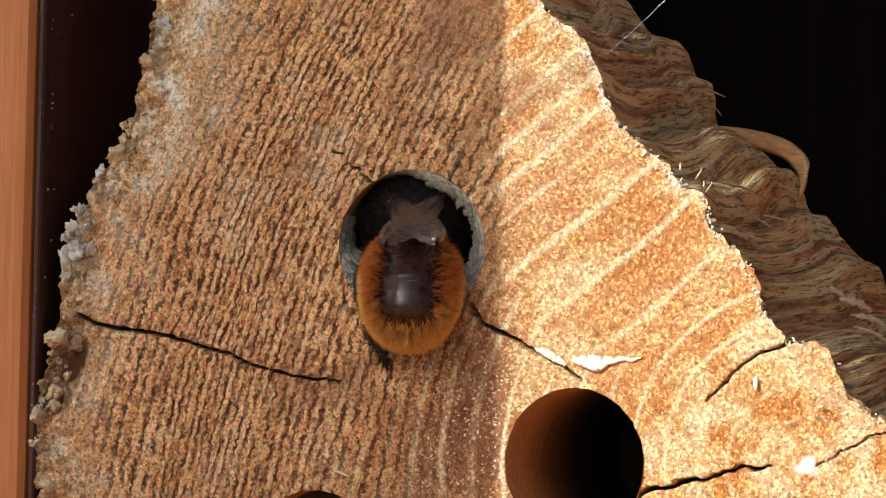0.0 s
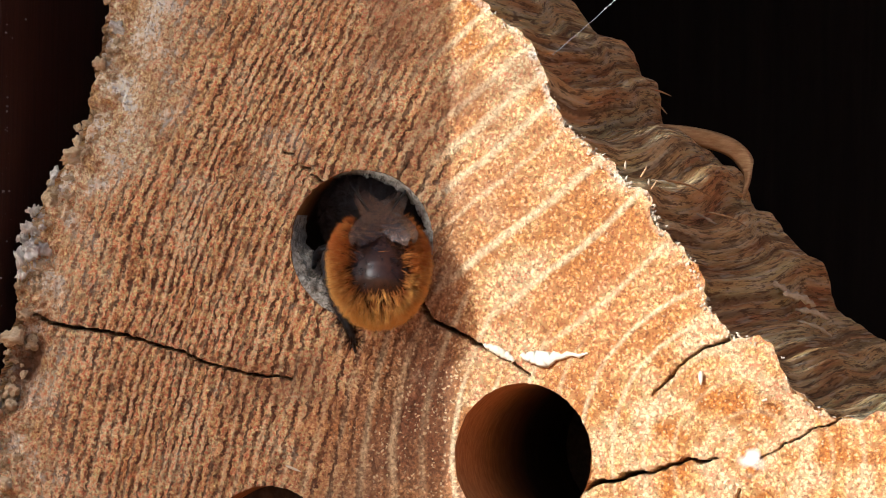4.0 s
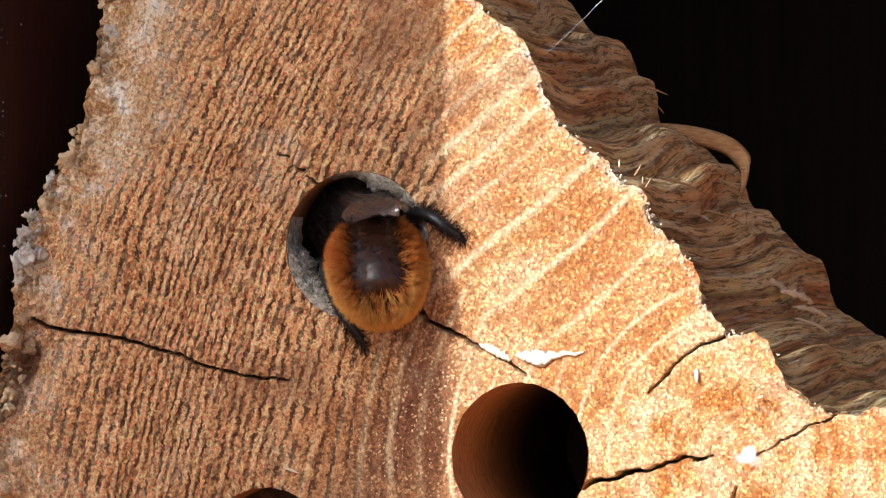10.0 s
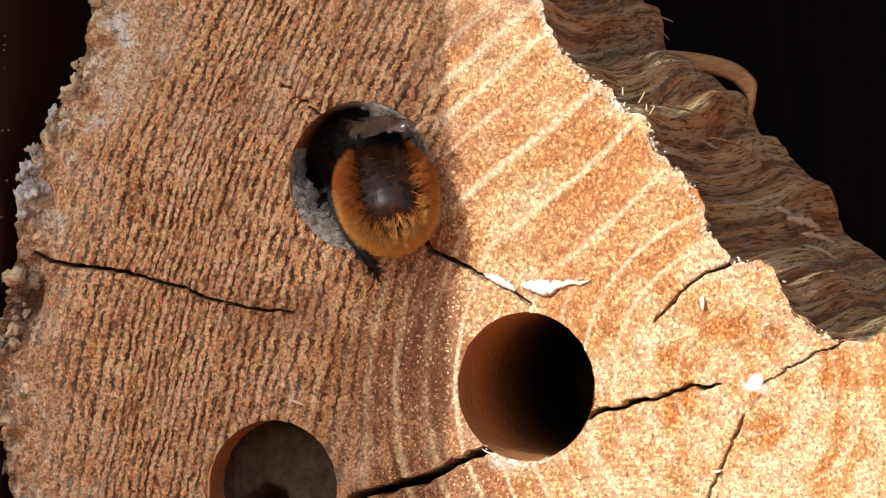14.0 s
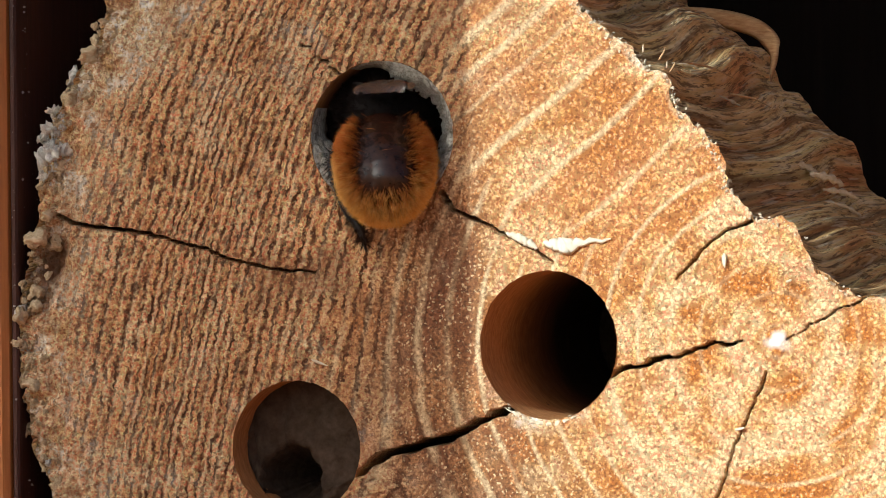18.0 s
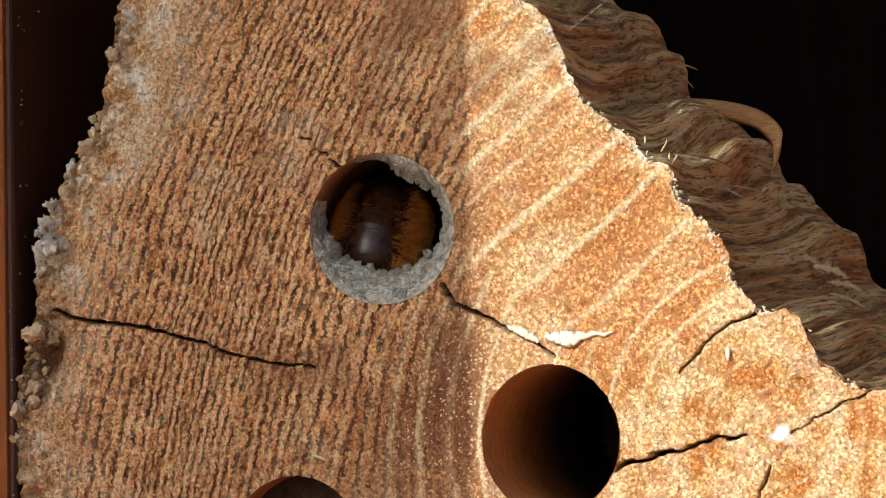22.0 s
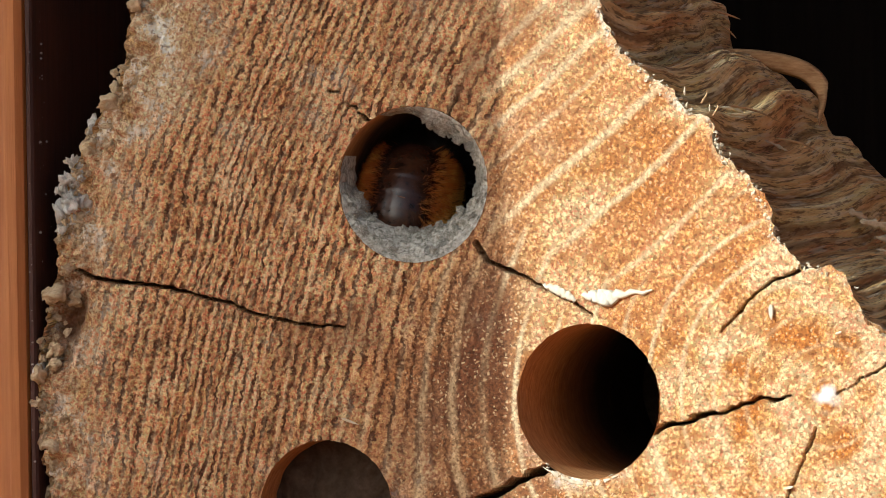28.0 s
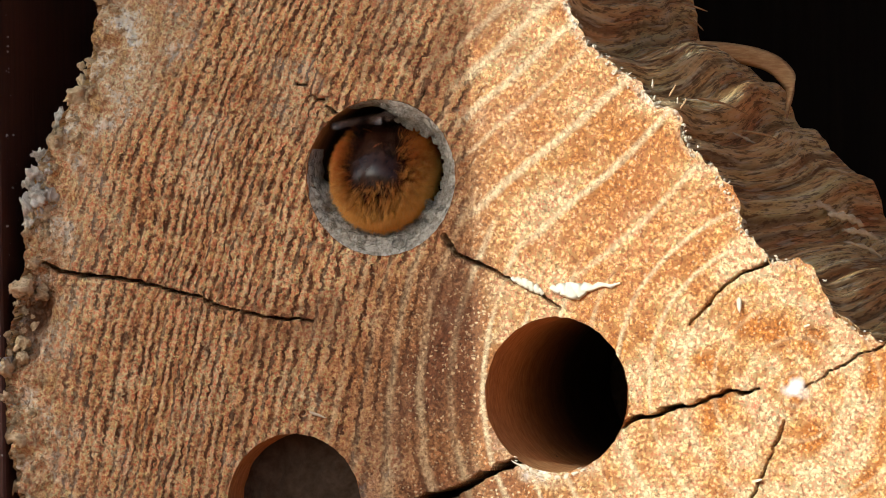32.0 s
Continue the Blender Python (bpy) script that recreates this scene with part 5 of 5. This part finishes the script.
def motions():
    nest_rows = [
        (0, pose(-0.00440, 0.00036, 0.00426, 11.6, -0.0, 13.0)),
        (0.5, pose(-0.00482, 0.00085, 0.00429, 4.9, -0.0, 13.1)),
        (1, pose(-0.00431, 0.00102, 0.00436, 3.3, -0.0, 13.7)),
        (1.5, pose(-0.00393, 0.00108, 0.00411, 3.3, -0.0, 16.8)),
        (2, pose(-0.00345, -0.00037, 0.00406, 17.7, 0.0, 17.5)),
        (2.5, pose(-0.00325, -0.00038, 0.00440, 8.4, 0.0, 20.2)),
        (4.5, pose(-0.00371, 0.00021, 0.00475, 1.0, -0.0, 13.5)),
        (5, pose(-0.00395, 0.00060, 0.00473, 1.8, 0.0, 11.2)),
        (5.5, pose(-0.00450, 0.00218, 0.00508, -9.3, -0.0, 11.7)),
        (6, pose(-0.00480, 0.00197, 0.00504, -12.0, -9.7, 13.2)),
        (6.3, pose(-0.00450, 0.00179, 0.00493, -7.5, -7.7, 16.5)),
        (6.5, pose(-0.00472, 0.00304, 0.00580, -24.0, 0.0, 12.5)),
        (6.7, pose(-0.00399, 0.00127, 0.00489, -3.5, -5.6, 21.7)),
        (7, pose(-0.00444, 0.00142, 0.00476, -2.7, -7.7, 16.8)),
        (7.5, pose(-0.00439, 0.00138, 0.00468, -0.9, -3.8, 18.0)),
        (8, pose(-0.00440, 0.00081, 0.00423, 5.3, -3.8, 19.2)),
        (8.5, pose(-0.00406, 0.00114, 0.00476, 0.1, -3.8, 17.8)),
        (9, pose(-0.00398, 0.00051, 0.00454, 6.1, -5.8, 15.4)),
        (9.5, pose(-0.00492, 0.00330, 0.00542, -20.5, -0.0, 6.6)),
        (10, pose(-0.00414, 0.00120, 0.00460, -0.2, -7.6, 18.1)),
        (10.5, pose(-0.00394, 0.00115, 0.00480, -0.1, -5.8, 16.7)),
        (11, pose(-0.00384, 0.00120, 0.00455, 1.1, -0.0, 13.7)),
        (11.3, pose(-0.00325, -0.00109, 0.00455, 4.2, -15.7, 45.9)),
        (11.5, pose(-0.00394, 0.00063, 0.00481, -2.4, -12.6, 25.9)),
        (12, pose(-0.00284, -0.00175, 0.00426, 14.0, -16.9, 41.1)),
        (12.3, pose(-0.00374, -0.00058, 0.00441, 5.4, -16.4, 36.0)),
        (12.6, pose(-0.00355, 0.00025, 0.00464, 3.7, -12.5, 27.4)),
        (13, pose(-0.00454, 0.00135, 0.00474, -2.3, -7.8, 14.3)),
        (13.5, pose(-0.00443, 0.00123, 0.00466, -0.1, -7.7, 16.5)),
        (14, pose(-0.00398, 0.00107, 0.00481, -1.0, -9.4, 20.0)),
        (14.5, pose(-0.00384, 0.00111, 0.00490, -3.0, -9.3, 21.7)),
        (16.5, pose(-0.00394, 0.00000, 0.00452, 1.6, -15.2, 33.0)),
        (17, pose(-0.00450, 0.00073, 0.00444, 0.0, -11.1, 23.1)),
        (17.5, pose(-0.00495, 0.00168, 0.00454, -4.8, -13.5, 14.9)),
        (18, pose(-0.00472, 0.00136, 0.00437, 0.9, -1.9, 15.9)),
        (18.5, pose(-0.00473, 0.00156, 0.00446, 2.0, -0.0, 13.6)),
        (19, pose(-0.00525, 0.00374, 0.00494, -1.0, -0.0, 8.6)),
        (19.5, pose(-0.00496, 0.00460, 0.00498, -6.6, 4.0, 4.4)),
        (20, pose(-0.00487, 0.00523, 0.00483, -2.1, 17.8, 9.3)),
        (20.5, pose(-0.00504, 0.00520, 0.00483, -4.0, 14.0, 3.9)),
        (21, pose(-0.00543, 0.00550, 0.00455, -6.4, 9.9, -7.6)),
        (21.5, pose(-0.00548, 0.00610, 0.00465, -17.7, 0.0, -5.7)),
        (22, pose(-0.00575, 0.00670, 0.00599, -38.9, 0.0, -7.0)),
        (23, pose(-0.00599, 0.00710, 0.00600, -41.3, -7.9, -6.9)),
        (24, pose(-0.00572, 0.00740, 0.00606, -39.8, -0.0, -7.2)),
        (25, pose(-0.00553, 0.00740, 0.00614, -40.6, 5.0, -7.3)),
        (25.5, pose(-0.00568, 0.00720, 0.00614, -40.9, -0.0, -7.5)),
        (27.5, pose(-0.00575, 0.00610, 0.00588, -34.8, 0.0, -7.0)),
        (28, pose(-0.00573, 0.00580, 0.00587, -33.8, -0.0, -7.1)),
        (29, pose(-0.00573, 0.00570, 0.00588, -34.0, 0.0, -7.2)),
        (30, pose(-0.00579, 0.00550, 0.00590, -34.8, -2.0, -7.7)),
        (31, pose(-0.00572, 0.00540, 0.00593, -34.9, 0.0, -7.6)),
        (31.3, pose(-0.00571, 0.00520, 0.00600, -36.0, -0.0, -8.1)),
        (31.6, pose(-0.00581, 0.00500, 0.00605, -37.6, -4.0, -8.7)),
        (32, pose(-0.00519, 0.00494, 0.00534, -15.6, -6.0, -4.6)),
    ]
    walk(nest_bee, nest_rows)
    bends = [(0, 39.0, 0), (18.5, 39.0, 0), (19, 34, 3), (19.5, 25.7, 7), (20, 25.7, 12), (20.5, 25.7, 12), (21, 25.7, 18), (21.5, 42.0, 16), (22, 89, 16), (31.6, 89, 16), (32, 42.0, 10)]
    walk(nest_abdomen, [(t, pose(0, 0, 0, b, 0, turn)) for t, b, turn in bends])
    # how far the wings droop below the line of sight, whatever the body does
    droop = [(0, 19), (0.5, 10), (1.6, 9), (2, 39), (4.5, 39), (5, 19), (5.5, 8), (6.3, 8), (6.4, -50), (6.6, -50), (6.7, 8), (7.7, 8), (8, 15), (8.3, 9), (8.7, 10), (9, 28), (9.3, 9), (11.7, 9), (12, 26), (12.4, 9), (13.5, 8), (14, 5), (16.5, 1), (32, 2)]
    times = sorted({t for t, _ in droop} | {t for t, _ in nest_rows})
    lean = np.interp(times, [t for t, _ in nest_rows], [math.degrees(m.to_euler().x) for _, m in nest_rows])
    fold = list(zip(times, np.minimum(np.interp(times, [t for t, _ in droop], [k for _, k in droop]) - lean, 21)))
    for sx, wing in zip((-1, 1), nest_wings):
        rise = lambda t: float(np.interp(t, [6.3, 6.4, 6.6, 6.7], [0, 1, 1, 0]))
        walk(wing, [(t, pose(sx * (1.3 - 0.5 * rise(t)) * MM, (1.0 - 1.2 * rise(t)) * MM, (1.75 - 4.3 * rise(t)) * MM, k, sx * 10, -sx * (19 - 19 * rise(t)))) for t, k in fold])
    tucked, spread = pose(-1.3 * MM, 1.4 * MM, -0.6 * MM, 10, 35, 30), pose(0, 0, 0)
    walk(nest_legs[0], [(0, spread), (21, spread), (21.5, pose(1.5 * MM, 2.5 * MM, 2.5 * MM)), (31.6, pose(1.5 * MM, 2.5 * MM, 2.5 * MM)), (32, pose(0.6 * MM, 1.0 * MM, 0.8 * MM))])
    walk(nest_legs[1], [(0, tucked), (6.3, tucked), (6.5, spread), (6.8, tucked), (9.4, tucked), (9.6, spread), (10.6, spread), (10.9, tucked), (11.1, tucked), (11.3, spread), (12.4, spread), (12.7, tucked), (12.9, spread), (13.2, spread), (13.4, tucked), (32, tucked)])
    sway = ((0, -34), (2.5, -30), (4.5, -32), (5, -30), (5.5, 4), (6, 0), (6.3, -14), (6.5, -22), (7, -42), (7.5, -20), (8, -6), (9, -20), (10, -34), (11, -8), (12, -25), (16, -28), (32, -28))
    walk(spider_thread, [(t, pose(5.2 * MM, 0.2 * MM, 12.9 * MM, 0, k, 0)) for t, k in sway])
    walk(flying_bee, [
        (0, pose(0.09, -0.03, 0.05, 90, 0, 0)),
        (0.6, pose(0.09, -0.03, 0.05, 90, 0, 0)),
        (0.9, pose(0.0189, -0.0300, 0.0288, 90, 0, 0) @ pose(0, 0, 0, 20, 0, 170)),
        (1.0, pose(0.0180, -0.0300, 0.0129, 90, 0, 0) @ pose(0, 0, 0, 10, 0, 175)),
        (1.03, pose(0.0178, -0.0300, 0.0111, 90, 0, 0) @ pose(0, 0, 0, 10, 0, 180)),
        (1.1, pose(0.0162, -0.0300, 0.0247, 90, 0, 0) @ pose(0, 0, 0, 0, 0, 180)),
        (1.6, pose(0.09, -0.03, 0.05, 90, 0, 0)),
        (6.0, pose(0.09, -0.03, 0.05, 90, 0, 0)),
        (6.3, pose(0.0350, -0.0220, 0.0123, 90, 0, 0) @ pose(0, 0, 0, 20, 0, 120)),
        (6.4, pose(0.0017, -0.0100, 0.0046, 90, 0, 0) @ pose(0, 0, 0, 30, 0, 150)),
        (6.5, pose(-0.0081, -0.0120, 0.0007, 90, 0, 0) @ pose(0, 0, 0, 20, 0, -25)),
        (6.6, pose(0.0168, -0.0150, 0.0054, 90, 0, 0) @ pose(0, 0, 0, 10, 0, 80)),
        (6.7, pose(0.0347, -0.0200, 0.0086, 90, 0, 0) @ pose(0, 0, 0, 10, 0, 120)),
        (7.2, pose(0.09, -0.03, 0.05, 90, 0, 0)),
        (8.8, pose(0.09, -0.03, 0.05, 90, 0, 0)),
        (9.2, pose(0.0350, -0.0200, -0.0069, 90, 0, 0) @ pose(0, 0, 0, 10, 0, 90)),
        (9.3, pose(0.0235, -0.0150, -0.0042, 90, 0, 0) @ pose(0, 0, 0, 10, 0, 90)),
        (9.4, pose(-0.0007, -0.0090, 0.0040, 90, 0, 0) @ pose(0, 0, 0, 30, 0, 150)),
        (9.5, pose(-0.0011, -0.0090, -0.0031, 90, 0, 0) @ pose(0, 0, 0, 25, 0, 40)),
        (9.6, pose(-0.0056, -0.0140, 0.0105, 90, 0, 0) @ pose(0, 0, 0, 20, 0, 90)),
        (9.7, pose(-0.0103, -0.0200, 0.0217, 90, 0, 0) @ pose(0, 0, 0, 10, 0, 90)),
        (10.1, pose(-0.02, -0.03, 0.07, 90, 0, 0)),
        (10.35, pose(0.09, -0.03, 0.05, 90, 0, 0)),
        (10.6, pose(0.07, -0.03, -0.06, 90, 0, 0)),
        (10.9, pose(0.0043, -0.0180, -0.0164, 90, 0, 0) @ pose(0, 0, 0, 0, 0, 12)),
        (11.0, pose(0.0024, -0.0160, -0.0053, 90, 0, 0) @ pose(0, 0, 0, 10, 0, 12)),
        (11.1, pose(-0.0054, -0.0090, 0.0041, 90, 0, 0) @ pose(0, 0, 0, 20, 0, 90)),
        (11.2, pose(0.0059, -0.0140, 0.0117, 90, 0, 0) @ pose(0, 0, 0, 0, 0, 20)),
        (11.3, pose(0.0143, -0.0200, 0.0207, 90, 0, 0) @ pose(0, 0, 0, 0, 0, -60)),
        (11.7, pose(0.09, -0.03, 0.05, 90, 0, 0)),
        (20, pose(0.09, -0.03, 0.05, 90, 0, 0)),
        (21.5, pose(0.07, -0.03, -0.06, 90, 0, 0)),
        (22.0, pose(0.01, -0.02, -0.04, 90, 0, 0)),
        (22.3, pose(0.0025, -0.0200, -0.0167, 90, 0, 0) @ pose(0, 0, 0, 0, 0, 45)),
        (22.4, pose(-0.0028, -0.0160, -0.0053, 90, 0, 0) @ pose(0, 0, 0, 10, 0, 45)),
        (22.5, pose(-0.0077, -0.0180, 0.0092, 90, 0, 0) @ pose(0, 0, 0, 0, 0, 60)),
        (22.6, pose(-0.0107, -0.0200, 0.0222, 90, 0, 0) @ pose(0, 0, 0, 0, 0, 60)),
        (23, pose(-0.01, -0.03, 0.07, 90, 0, 0)),
        (24, pose(0.09, -0.03, 0.05, 90, 0, 0)),
        (29.5, pose(0.09, -0.03, 0.05, 90, 0, 0)),
        (29.75, pose(0.06, -0.02, -0.008, 90, 0, 0)),
        (29.8, pose(0.0307, -0.0160, -0.0082, 90, 0, 0) @ pose(0, 0, 0, 0, 0, 70)),
        (29.95, pose(0.0170, -0.0100, -0.0077, 90, 0, 0) @ pose(0, 0, 0, -42, 0, 62)),
        (30.0, pose(0.0159, -0.0100, -0.0077, 90, 0, 0) @ pose(0, 0, 0, -42, 0, 62)),
        (30.05, pose(0.0151, -0.0100, -0.0079, 90, 0, 0) @ pose(0, 0, 0, -42, 0, 62)),
        (30.15, pose(0.0077, -0.0140, -0.0117, 90, 0, 0) @ pose(0, 0, 0, 0, 0, 60)),
        (30.2, pose(0.0079, -0.0160, -0.0202, 90, 0, 0) @ pose(0, 0, 0, 0, 0, 20)),
        (30.3, pose(0.0089, -0.0180, -0.0201, 90, 0, 0) @ pose(0, 0, 0, 0, 0, 0)),
        (30.4, pose(0.0090, -0.0180, -0.0090, 90, 0, 0) @ pose(0, 0, 0, 0, 0, 0)),
        (30.5, pose(0.0158, -0.0200, -0.0198, 90, 0, 0) @ pose(0, 0, 0, 0, 0, -40)),
        (31, pose(0.07, -0.03, -0.06, 90, 0, 0)),
        (32, pose(0.07, -0.03, -0.06, 90, 0, 0)),
    ])
    for sx, wing in zip((-1, 1), flying_wings):
        beat = [pose(sx * 0.85 * MM, 1.41 * MM, 1.22 * MM, 0, -sx * k, sx * 70) for k in (35, -25)]
        walk(wing, [(0, beat[0])] + [(t0 + 0.0333 * k, beat[k % 2]) for t0 in (0.8, 6.2, 9.1, 10.8, 22.2, 29.8) for k in range(22)] + [(32, beat[1])])


motions()
